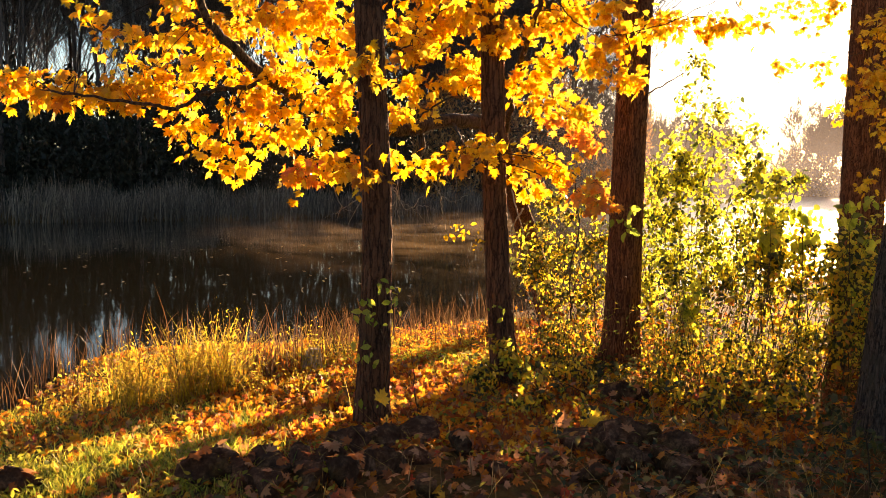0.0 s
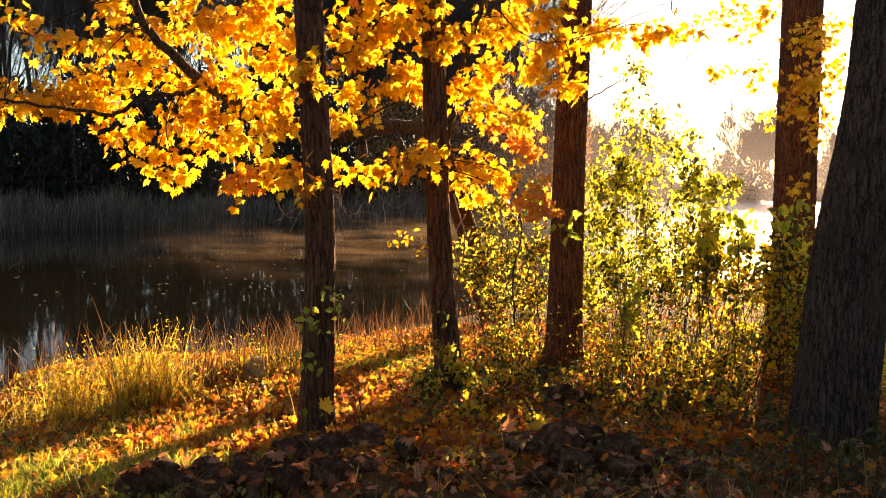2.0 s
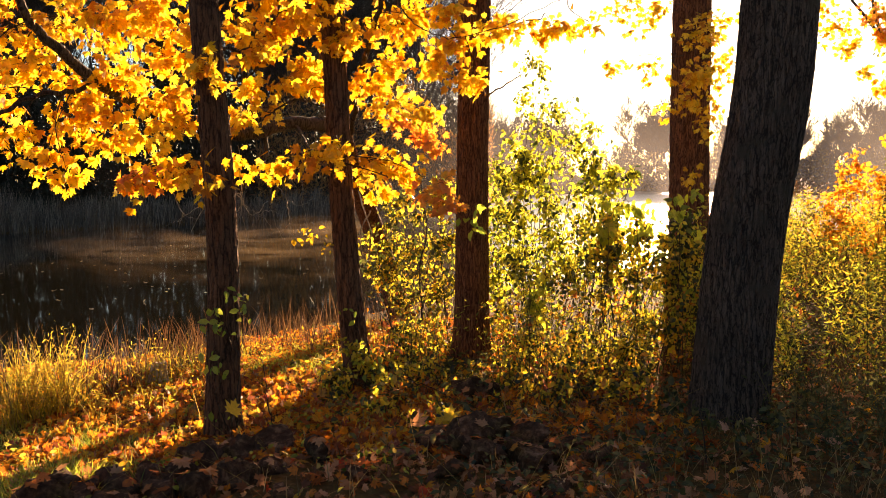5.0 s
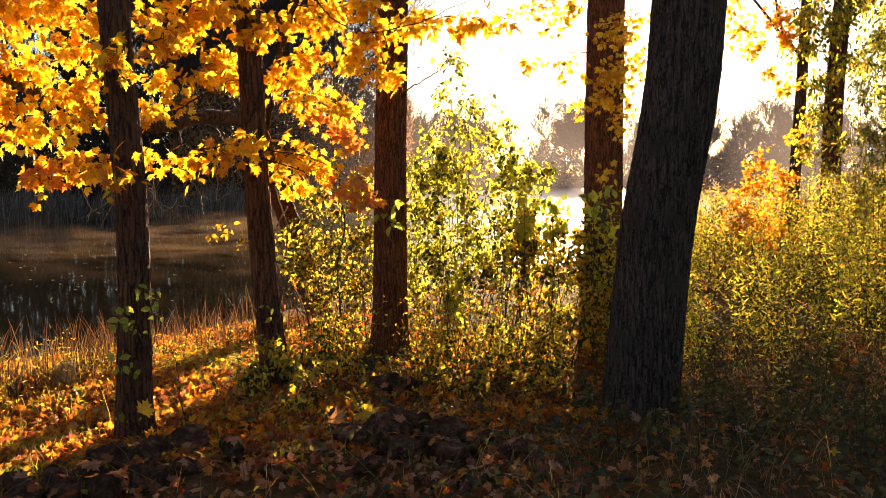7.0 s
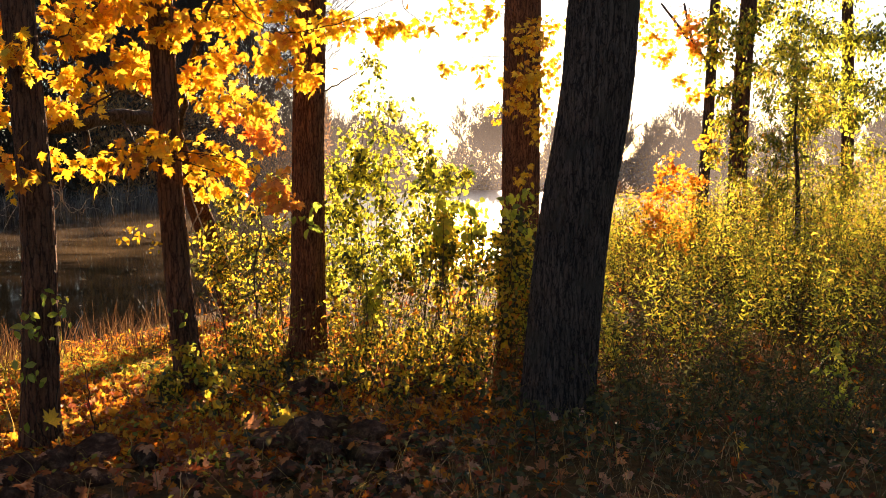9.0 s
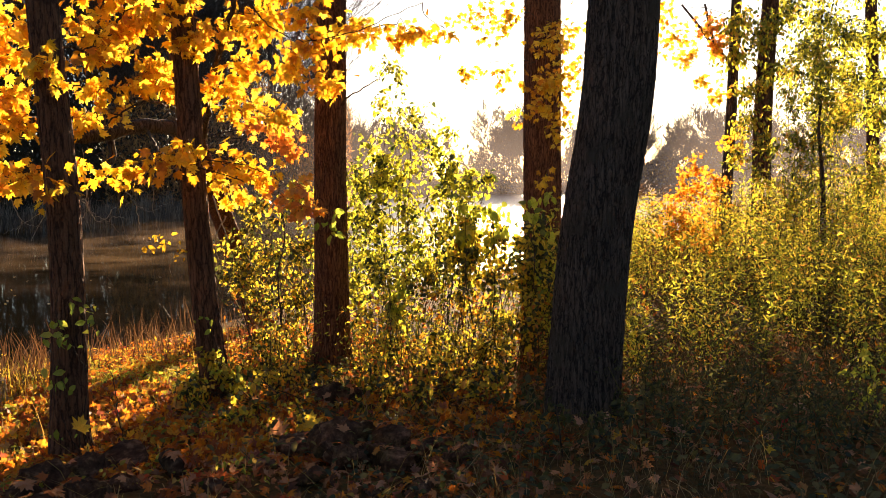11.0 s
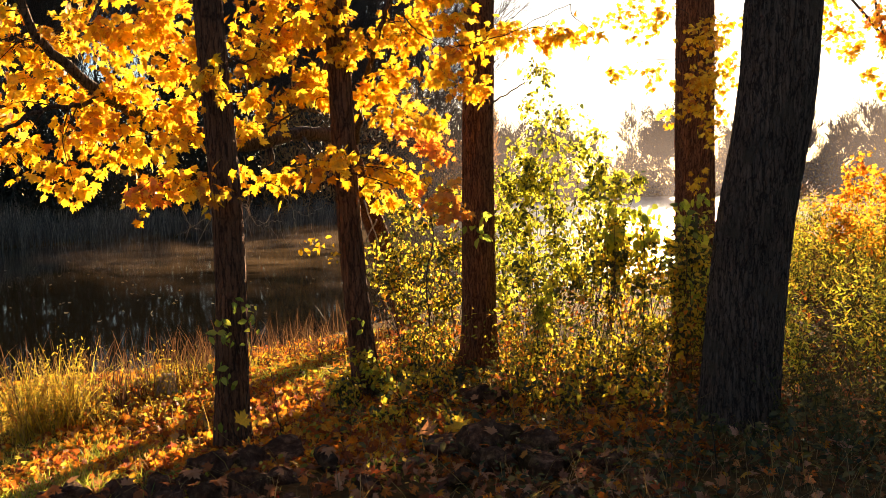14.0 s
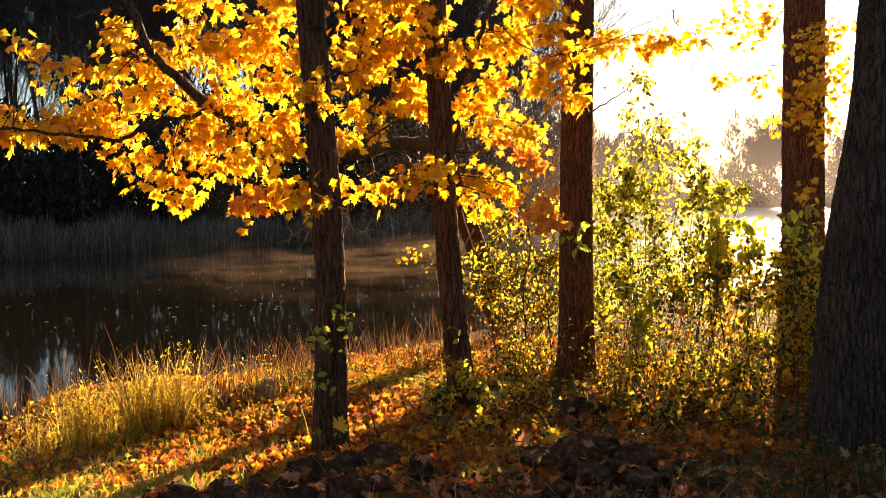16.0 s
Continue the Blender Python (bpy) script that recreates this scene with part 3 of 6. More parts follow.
bark_tree("slender_tree", [(-0.475, 5.95, 0), (-0.436, 5.96, 1.3), (-0.505, 5.96, 2.8), (-0.6, 5.98, 5), (-0.6, 6.0, 7)], (0.108, 0.098, 0.092, 0.085, 0.07), MAT_BARK, "slender straight tree with grey-brown furrowed bark", 11, 0.008, 28)
bark_tree("slender_tree", [(0.52, 7.08, 0), (0.426, 7.09, 1.17), (0.38, 7.09, 2.5), (0.33, 7.1, 5), (0.25, 7.1, 7)], (0.108, 0.1, 0.096, 0.085, 0.07), MAT_BARK, "slender dark tree leaning a little, shoots at its foot", 12, 0.007, 28)
bark_tree("tree", [(1.63, 8.04, 0), (1.657, 8.03, 1.73), (1.69, 8.02, 2.88), (1.75, 8.0, 5), (1.8, 8.0, 8)], (0.165, 0.15, 0.145, 0.13, 0.1), MAT_BARK_SUN, "straight tree with reddish-brown ridged bark in the thicket", 13, 0.012, 26)
sun_tree = bark_tree("tree", [(4.66, 9.96, 0), (4.668, 9.96, 2.03), (4.687, 9.95, 3.7), (4.7, 9.95, 6), (4.7, 9.9, 9)], (0.25, 0.235, 0.225, 0.2, 0.15), MAT_BARK_SUN, "stout tree with reddish furrowed bark against the low sun", 14, 0.02, 30)
bark_tree("large_tree", [(2.88, 5.56, 0), (2.99, 5.54, 1.18), (3.125, 5.48, 2.1), (3.18, 5.46, 2.79), (3.3, 5.4, 5), (3.4, 5.3, 8)], (0.262, 0.256, 0.255, 0.252, 0.23, 0.18), MAT_BARK_DARK, "large leaning tree with dark deeply furrowed bark", 15, 0.015, 54, 0.06)
tree_a = bark_tree("slender_tree", [(8.27, 11.29, 0), (8.28, 11.29, 1.12), (8.34, 11.24, 2.6), (8.38, 11.2, 4.0), (8.5, 11.1, 7)], (0.1, 0.088, 0.08, 0.075, 0.05), MAT_BARK_DARK, "thin dark tree with sparse yellow leaves", 16, 0.006, 18)
tree_b = bark_tree("tree", [(8.0, 10.25, 0), (8.05, 10.21, 1.16), (8.07, 10.19, 2.46), (8.14, 10.14, 3.97), (8.3, 10.0, 7)], (0.15, 0.128, 0.118, 0.11, 0.08), MAT_BARK, "tree hung with yellow-green climbing leaves", 17, 0.01, 22)
tree_c = bark_tree("slender_tree", [(11.2, 11.42, 0), (11.19, 11.44, 1.7), (11.16, 11.46, 3.5), (11.14, 11.48, 4.4), (11.1, 11.5, 7)], (0.115, 0.1, 0.095, 0.09, 0.06), MAT_BARK, "leafy tree at the edge of the weeds", 18, 0.008, 20)
for path in ([(8.34, 11.24, 2.9), (8.3, 11.17, 3.27), (8.06, 11.22, 3.51), (7.81, 11.27, 3.83), (7.55, 11.33, 4.15)], [(8.18, 11.19, 3.38), (8.02, 11.25, 3.68), (7.93, 11.31, 4.17)]):
    b = Build()
    p = smooth_path(path, 5)
    b.tube(p, np.linspace(0.035, 0.016, len(p)), 7)
    part("limb", b, MAT_BARK_DARK, tree_a)


# ---- golden maple that leans over the bank ----
MAPLE_TRUNK = [(1.39, 11.11, -0.06), (1.05, 10.55, 0.83), (0.77, 9.87, 1.54), (0.58, 9.18, 1.97), (0.46, 8.59, 2.27), (0.40, 8.39, 2.67), (0.36, 8.29, 3.26), (0.36, 8.29, 4.51)]
MAIN_LIMBS = [
    ([(0.47, 8.69, 2.16), (0.03, 8.10, 2.16), (-0.41, 7.69, 2.04), (-0.76, 7.36, 2.14), (-1.09, 7.07, 2.24), (-1.35, 6.82, 2.39), (-1.53, 6.62, 2.56), (-1.68, 6.49, 2.72), (-1.80, 6.35, 3.08)], 0.068, 0.026),
    ([(-1.33, 6.87, 2.36), (-1.45, 6.54, 2.27), (-1.60, 6.30, 2.22), (-1.78, 6.10, 2.09), (-1.95, 5.94, 2.09), (-2.13, 5.82, 2.11), (-2.47, 5.68, 2.15)], 0.02, 0.008),
    ([(-0.20, 8.00, 2.10), (-0.20, 7.95, 1.86), (-0.33, 7.89, 1.66), (-0.42, 7.89, 1.55)], 0.032, 0.02),
    ([(0.58, 8.28, 2.08), (0.59, 7.88, 2.31), (0.65, 7.47, 2.65), (0.73, 7.26, 2.93), (0.87, 7.15, 3.30)], 0.03, 0.02),
]
UPPER_BRANCHES = [
    ([(0.72, 7.16, 3.26), (0.86, 7.05, 3.03), (0.99, 6.93, 2.84), (1.20, 6.90, 2.73), (1.46, 6.85, 2.75), (1.80, 6.76, 2.86), (2.13, 6.67, 3.01)], 0.006, 0.003),
    ([(-0.02, 6.90, 3.00), (-0.07, 6.90, 2.84), (-0.16, 6.90, 2.71), (-0.18, 6.90, 2.53), (-0.30, 6.89, 2.41), (-0.44, 6.89, 2.31)], 0.012, 0.006),
    ([(0.34, 7.89, 2.29), (0.19, 7.60, 2.30), (0.06, 7.30, 2.29), (-0.11, 7.20, 2.19), (-0.20, 7.10, 2.10)], 0.012, 0.006),
    ([(-0.46, 6.78, 2.60), (-0.33, 6.79, 2.60), (-0.17, 6.90, 2.63)], 0.009, 0.006),
]
SIDE_BRANCHES = [
    ([(-1.11, 7.21, 2.26), (-0.98, 6.93, 2.06), (-0.88, 6.64, 1.85), (-0.75, 6.46, 1.73)], 0.012, 0.005),
    ([(0.40, 8.29, 2.50), (0.56, 7.98, 2.91), (1.02, 7.73, 3.06), (1.43, 7.36, 2.91), (2.02, 7.01, 2.90)], 0.014, 0.004),
    ([(0.08, 8.20, 2.16), (0.14, 7.50, 1.97), (0.19, 6.80, 1.83)], 0.012, 0.005),
    ([(0.38, 8.29, 3.16), (-0.41, 7.49, 3.23), (-1.01, 7.13, 3.02), (-1.64, 6.81, 2.82)], 0.03, 0.01),
]
MAPLE_LIMBS = MAIN_LIMBS + UPPER_BRANCHES + SIDE_BRANCHES
CLUMPS_LEFT = [
    (-1.91, 6.73, 2.68, 0.32), (-2.08, 6.47, 2.40, 0.23), (-2.40, 6.15, 2.24, 0.24), (-2.73, 6.01, 2.23, 0.21),
    (-2.53, 5.99, 2.15, 0.17), (-2.00, 6.60, 2.25, 0.29), (-1.64, 6.80, 2.49, 0.32), (-2.85, 5.95, 2.25, 0.09),
    (-1.52, 6.83, 2.09, 0.28), (-1.68, 6.69, 1.84, 0.18), (-1.52, 6.63, 1.71, 0.12), (-2.23, 6.32, 2.20, 0.19),
    (-1.85, 6.54, 1.96, 0.15), (-2.26, 6.09, 2.63, 0.05), (-2.39, 6.04, 2.72, 0.04), (-2.14, 6.35, 2.58, 0.10),
]
CLUMPS_MID = [
    (-1.56, 7.03, 2.82, 0.37), (-1.06, 6.92, 2.81, 0.34), (-1.23, 6.89, 2.42, 0.34), (-0.79, 6.75, 2.53, 0.27),
    (-1.23, 6.89, 1.99, 0.28), (-0.81, 6.65, 2.06, 0.21), (-0.91, 6.44, 1.75, 0.17), (-0.63, 6.27, 1.73, 0.14),
    (-1.05, 6.31, 1.66, 0.08), (-0.48, 5.68, 2.35, 0.13), (-1.43, 6.85, 3.21, 0.36), (-0.81, 6.95, 3.15, 0.36),
    (-0.47, 5.73, 1.64, 0.08), (-1.06, 6.92, 2.21, 0.24), (-1.40, 6.86, 2.24, 0.22), (-0.81, 6.75, 2.28, 0.21),
]
CLUMPS_RIGHT = [
    (-0.20, 7.00, 2.74, 0.30), (-0.12, 7.20, 2.38, 0.27), (0.06, 7.00, 2.87, 0.30), (0.51, 7.28, 2.80, 0.29),
    (0.80, 7.36, 2.58, 0.27), (0.97, 7.34, 2.90, 0.34), (0.82, 7.55, 2.29, 0.24), (1.13, 7.72, 2.25, 0.20),
    (1.38, 7.07, 2.77, 0.27), (1.47, 7.05, 2.46, 0.16), (1.79, 6.97, 2.84, 0.27), (2.07, 6.90, 2.83, 0.18),
    (2.36, 6.80, 2.84, 0.06), (-0.30, 7.39, 2.17, 0.19), (0.30, 7.59, 2.42, 0.17), (1.17, 7.41, 2.60, 0.23),
    (0.05, 7.20, 3.30, 0.37), (1.15, 7.11, 3.21, 0.37), (0.16, 7.40, 2.58, 0.23), (0.65, 7.47, 2.41, 0.19),
]
CLUMPS_TOP = [
    (0.13, 6.72, 3.18, 0.24), (0.29, 6.94, 3.05, 0.22), (0.42, 7.10, 3.42, 0.26), (-0.06, 6.80, 3.18, 0.24),
    (-0.24, 6.82, 2.60, 0.20), (1.14, 7.20, 3.32, 0.22), (1.30, 7.22, 3.02, 0.22), (0.90, 7.16, 2.96, 0.22),
    (-0.70, 6.60, 2.74, 0.24), (-0.98, 6.62, 2.90, 0.26), (-0.16, 7.00, 2.98, 0.24), (-1.28, 6.52, 2.86, 0.24),
    (-1.84, 6.46, 2.86, 0.20), (0.35, 7.0, 2.72, 0.18),
]
CLUMPS_LOW = [
    (0.15, 6.60, 1.84, 0.22), (-0.02, 6.60, 1.73, 0.14), (0.35, 6.49, 1.90, 0.10), (0.70, 6.96, 1.80, 0.20),
    (0.92, 6.94, 1.71, 0.13), (-0.35, 6.59, 1.78, 0.05), (0.68, 7.17, 1.62, 0.12),
]
CLUMPS_RUST = [
    (1.14, 6.90, 1.60, 0.15), (1.20, 6.90, 1.45, 0.1), (-0.98, 6.38, 1.68, 0.11), (1.31, 8.50, 2.03, 0.20),
    (1.15, 8.52, 2.19, 0.20), (1.02, 6.93, 1.55, 0.09),
]

rng = np.random.default_rng(5)
base = np.array(MAPLE_TRUNK[0])
base[2] = float(height(base[0], base[1])) - 0.05
MAPLE_TRUNK[0] = tuple(base)
maple = thing("maple_tree", tuple(base), "leaning maple with golden yellow autumn leaves over the bank", "tree", "trees on the bank")
b = Build()
bark_trunk(b, MAPLE_TRUNK, (0.15, 0.135, 0.12, 0.11, 0.10, 0.09, 0.08, 0.05), 0.008, 18, 48, 160, 3, 0.2)
part("trunk", b, MAT_BARK_SUN, maple)
limb_points = []
for path, r0, r1 in MAPLE_LIMBS:
    b = Build()
    p = smooth_path(path, 6)
    p[1:-1] += rng.normal(0, 0.008, p[1:-1].shape)
    b.tube(p, np.linspace(r0, r1, len(p)), 9 if r0 > 0.03 else 6)
    part("limb", b, MAT_BARK_DARK if r0 > 0.03 else MAT_TWIG, maple)
    limb_points.append(p)
limb_points = np.concatenate(limb_points)


def leafy_clump(twigs, rng, centre, radius, limbs, amount=1.0, size=0.076, flat=0.4):
    """Sprays of leaves round a centre, on twigs that reach back to the nearest limb. Gives places, tips, faces, sizes."""
    centre = np.array(centre)
    near = limbs[np.argmin(np.linalg.norm(limbs - centre, axis=1) + np.maximum(0, centre[2] - limbs[:, 2]) * 0.3)]
    mid = (near + centre) / 2 + rng.normal(0, 0.04, 3) + (0, 0, 0.05)
    twigs.tube(smooth_path([near, mid, centre], 5), np.linspace(0.005, 0.0025, 11), 4, False)
    sprays = max(2, int(radius * 33 * amount))
    P, T, N, S = [], [], [], []
    for _ in range(sprays):
        tip = centre + np.clip(rng.normal(0, 1, 3), -1.7, 1.7) * radius * np.array((0.62, 0.62, 0.62 * flat))
        start = centre + (tip - centre) * 0.1 + rng.normal(0, 0.03, 3)
        p = smooth_path([start, (start + tip) / 2 + (0, 0, 0.03), tip], 4)
        twigs.tube(p, np.linspace(0.003, 0.0012, len(p)), 3, False)
        n = int(rng.integers(7, 14))
        s = rng.uniform(0.25, 1.05, n)
        pos = start + (tip - start) * s[:, None] + rng.normal(0, 0.055, (n, 3)) + (0, 0, -0.02)
        P.append(pos)
        T.append(unit(tip - start) * 0.35 + rng.normal(0, 0.42, (n, 3)) + (0, 0, -0.75))
        N.append(rng.normal(0, 0.55, (n, 3)) + (-0.2, -0.6, 0.72))
        S.append(rng.uniform(0.65, 1.2, n) * size)
    return [np.concatenate(q) for q in (P, T, N, S)]


twigs = Build()
leaves = [[], [], [], []]
for clumps in (CLUMPS_LEFT, CLUMPS_MID, CLUMPS_RIGHT, CLUMPS_TOP, CLUMPS_LOW):
    for x, y, z, r in clumps:
        for store, q in zip(leaves, leafy_clump(twigs, rng, (x, y, z), r, limb_points, 1.12 if clumps in (CLUMPS_MID, CLUMPS_RIGHT) else 1.05)):
            store.append(q)
P, T, N, S = [np.concatenate(q) for q in leaves]
tagged(part("twig", twigs, MAT_TWIG, maple), kind="stuff")
# the leaves nearest the path stand singly, the rest are joined
order = np.argsort(P[:, 1])
single, rest = order[:300], order[300:]
lb = Build()
maples(lb, rng, P[rest], T[rest], N[rest], S[rest])
crown = tagged(part("crown", lb, MAT_MAPLE, maple), kind="stuff")
leaf_meshes = []
for k, (v, f) in enumerate(MAPLES):
    b = Build()
    b.add(v, f)
    leaf_meshes.append(b.mesh("leaf", MAT_MAPLE_ONE))
for i in single:
    ob = new("leaf", leaf_meshes[int(rng.integers(0, 4))])
    y = unit(T[i])
    x = unit(np.cross(y, N[i]))
    z = np.cross(x, y)
    ob.parent = crown
    ob.matrix_local = Matrix.Translation(Vector(P[i]) - maple.location) @ Matrix(np.stack([x, y, z], 1).tolist()).to_4x4() @ Matrix.Diagonal((S[i], S[i], S[i], 1))
tw = Build()
lo = [leafy_clump(tw, rng, (x, y, z), r, limb_points) for x, y, z, r in CLUMPS_RUST]
lb = Build()
maples(lb, rng, *[np.concatenate([q[k] for q in lo]) for k in range(4)])
tagged(part("twig", tw, MAT_TWIG, maple), kind="stuff")
part("orange_crown", lb, MAT_RUST, maple, "orange-brown older leaves")

# ---- foliage of the tree against the sun and the trees on the right ----
SPRAY_SUN = [
    (3.73, 9.60, 3.50, 0.35), (3.96, 9.18, 3.40, 0.28), (4.10, 8.68, 2.74, 0.20), (4.12, 8.67, 2.39, 0.19),
    (4.64, 9.19, 3.37, 0.29), (4.67, 9.18, 2.93, 0.23), (3.45, 9.39, 2.86, 0.14), (3.80, 9.03, 2.80, 0.20),
    (4.06, 8.70, 3.12, 0.16), (4.12, 8.67, 1.68, 0.09), (4.39, 8.87, 2.20, 0.16), (4.02, 9.10, 2.33, 0.07), (4.30, 8.72, 2.72, 0.19), (4.34, 8.75, 3.14, 0.22), (4.28, 8.74, 2.42, 0.15),
    (4.60, 9.21, 2.63, 0.23),
]
SPRAY_A = [
    (7.67, 11.71, 3.73, 0.32), (7.80, 11.62, 3.39, 0.20), (7.59, 11.76, 4.07, 0.28), (7.78, 11.15, 3.01, 0.15),
    (8.00, 11.00, 3.64, 0.31), (7.83, 10.88, 2.83, 0.19), (7.99, 10.76, 2.18, 0.17),
]
SPRAY_A_RUST = [
    (7.87, 11.10, 3.85, 0.22), (7.93, 11.05, 3.52, 0.19),
]
SPRAY_B = [
    (7.72, 10.21, 3.73, 0.25), (7.67, 10.24, 3.29, 0.22), (7.67, 9.99, 2.81, 0.20), (7.65, 10.01, 2.37, 0.18),
    (7.68, 9.74, 3.44, 0.21), (7.78, 9.65, 3.64, 0.21), (8.00, 9.73, 3.02, 0.20), (7.60, 9.54, 2.05, 0.15),
    (7.33, 9.75, 1.91, 0.15),
]
SPRAY_C = [
    (9.28, 10.49, 3.86, 0.44), (8.85, 10.32, 3.42, 0.27), (9.50, 10.29, 3.60, 0.40), (9.02, 10.18, 3.18, 0.35),
    (9.56, 10.22, 3.05, 0.36), (8.58, 9.77, 2.67, 0.30), (8.84, 9.53, 2.51, 0.30), (10.48, 10.73, 3.72, 0.34),
    (10.53, 10.69, 3.05, 0.30), (10.16, 10.35, 2.52, 0.25), (10.78, 10.43, 3.69, 0.51), (10.85, 10.36, 2.86, 0.51),
    (9.21, 10.54, 4.42, 0.48), (9.69, 10.10, 4.36, 0.48), (8.67, 10.35, 3.96, 0.27),
]



def hang_foliage(tree, name, clumps, mat, rng, size, oval=False, amount=1.0):
    tw, lb = Build(), Build()
    limbs = np.array([tuple(tree.location + Vector((0, 0, h))) for h in np.linspace(0.8, 6, 12)])
    for x, y, z, r in clumps:
        p, t, n, s = leafy_clump(tw, rng, (x, y, z), r, limbs, amount, size, 0.8)
        if oval:
            scatter(lb, OVAL, p, t, n, s)
        else:
            maples(lb, rng, p, t, n, s)
    tagged(part("twig", tw, MAT_TWIG, tree), kind="stuff")
    part(name, lb, mat, tree)


hang_foliage(sun_tree, "foliage", SPRAY_SUN, MAT_MAPLE, rng, 0.068, amount=0.75)
hang_foliage(tree_a, "foliage", SPRAY_A, MAT_MAPLE, rng, 0.075, amount=0.8)
hang_foliage(tree_a, "orange_foliage", SPRAY_A_RUST, MAT_RUST, rng, 0.075, amount=0.9)
hang_foliage(tree_b, "foliage", SPRAY_B, MAT_WEED, rng, 0.07, True, 3.2)
hang_foliage(tree_c, "foliage", SPRAY_C, MAT_SHRUB, rng, 0.064, True, 4.6)


# ---- shrubs ----
def open_strip(pos):
    """The thicket leaves the ridged trunk at (1.63, 8.04) in the open on the landward side."""
    return ~((np.abs(pos[:, 0] - 0.203 * pos[:, 1]) < 0.19) & (pos[:, 1] < 8.15) & (pos[:, 2] > 0.12) & (pos[:, 2] < 2.2))


def leaf_pose(place, tip, face, size, base):
    """Pose of one leaf under a thing at base."""
    y = unit(tip)
    x = unit(np.cross(y, face))
    return Matrix.Translation(Vector(place) - base) @ Matrix(np.stack([x, y, np.cross(x, y)], 1).tolist()).to_4x4() @ Matrix.Diagonal((size, size, size, 1))


def leaf_mesh(mat):
    b = Build()
    b.add(*OVAL)
    return b.mesh("leaf", mat)


BROAD_LEAF, VINE_LEAF = leaf_mesh(MAT_BROAD), leaf_mesh(MAT_IVY)


def shrub(name, clumps, base, mat, label, seed, size=0.055, per=900, stems=9, template=OVAL, category="shrub", shade=0.0):
    """Arching stems from a common foot, side twigs with leaves along them. shade: share of leaves coloured dark to
    imitate shade.
    """
    rng = np.random.default_rng(seed)
    bz = float(height(*base))
    ob = thing(name, (*base, bz), label, category, "bank thicket")
    sb, lb, db = Build(), Build(), Build()
    foot = np.array(base)
    for x, y, z, r in clumps:
        c = np.array((x, y, z))
        ends = []
        for _ in range(max(1, stems // 4)):
            e = c + rng.normal(0, 0.55 * r, 3)
            g = np.append((x, y) + (foot - (x, y)) * rng.uniform(0.1, 0.7) + rng.normal(0, 0.1, 2), 0.0)
            g[2] = float(height(g[0], g[1])) - 0.03
            m = g * 0.45 + e * 0.55 + rng.normal(0, 0.07, 3) + (0, 0, 0.12 * max(0.0, z))
            p = smooth_path([g, m, e], 6)
            sb.tube(p, np.linspace(rng.uniform(0.003, 0.0065), 0.0015, len(p)), 4, False)
            ends.append(p[len(p) // 3 :])
        ends = np.concatenate(ends)
        each = 13 if per > 250 else 5
        k = max(3, int(per * r * 2 / each))
        tips = c + rng.normal(0, 0.66, (k, 3)) * r
        near = ends[np.argmin(np.linalg.norm(tips[:, None] - ends[None], axis=2), axis=1)]
        near = near + (tips - near) * rng.uniform(0.0, 0.5, (k, 1))
        for q0, q1 in zip(near, tips):
            sb.tube(np.stack([q0, (q0 + q1) / 2 + (0, 0, 0.02), q1]), (0.0022, 0.0016, 0.0009), 3, False)
        u = rng.uniform(0.1, 1.1, (k, each, 1))
        pos = (near[:, None] + (tips - near)[:, None] * u + rng.normal(0, 0.022 + 0.05 * r, (k, each, 3))).reshape(-1, 3)
        pos = pos[(pos[:, 2] > height(pos[:, 0], pos[:, 1]) + 0.02) & open_strip(pos)]
        n = len(pos)
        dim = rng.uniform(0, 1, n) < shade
        big = size * rng.uniform(0.5, 1.2, n) * np.where(rng.uniform(0, 1, n) < 0.1, 1.6, 1.0)
        tip, face = rng.normal(0, 0.6, (n, 3)) + (0, 0, -0.5), rng.normal(0, 0.7, (n, 3)) + (-0.2, -0.6, 0.4)
        if each == 5:
            for q in zip(pos, tip, face, big):
                leaf = new("leaf", BROAD_LEAF)
                leaf.parent = ob
                leaf.matrix_local = leaf_pose(*q, ob.location)
            continue
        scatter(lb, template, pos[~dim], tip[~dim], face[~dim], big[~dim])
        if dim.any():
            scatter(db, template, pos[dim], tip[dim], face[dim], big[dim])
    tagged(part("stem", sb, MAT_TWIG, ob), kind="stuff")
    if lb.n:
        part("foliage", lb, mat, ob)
    # darker leaf colour stands in for the shadowed inner leaves
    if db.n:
        part("shade_foliage", db, MAT_DARKGREEN, ob, "leaves coloured dark to imitate shade inside the thicket")
    return ob


BUSH_TALL = [
    (2.19, 8.11, 1.77, 0.23), (2.42, 8.04, 1.53, 0.24), (2.04, 8.15, 1.64, 0.16), (2.68, 7.75, 1.68, 0.19),
    (2.04, 7.94, 1.25, 0.26), (2.43, 7.83, 1.11, 0.26), (1.93, 7.76, 0.82, 0.20), (2.67, 7.33, 1.31, 0.17),
    (1.76, 8.42, 0.99, 0.18), (2.29, 8.29, 0.90, 0.27), (2.64, 7.97, 0.86, 0.24), (2.87, 7.68, 0.96, 0.17),
    (2.02, 8.98, 1.41, 0.18), (2.08, 8.96, 0.94, 0.21), (1.96, 8.78, 0.62, 0.18), (2.13, 8.95, 1.70, 0.15),
    (1.59, 9.27, 1.53, 0.13), (2.78, 7.50, 1.65, 0.09), (2.92, 7.34, 1.67, 0.06),
]
shrub("tall_shrub", BUSH_TALL, (2.29, 8.16), MAT_SHRUB, "tall shrub with small yellow-green backlit leaves", 31, per=1050, size=0.054, shade=0.08)
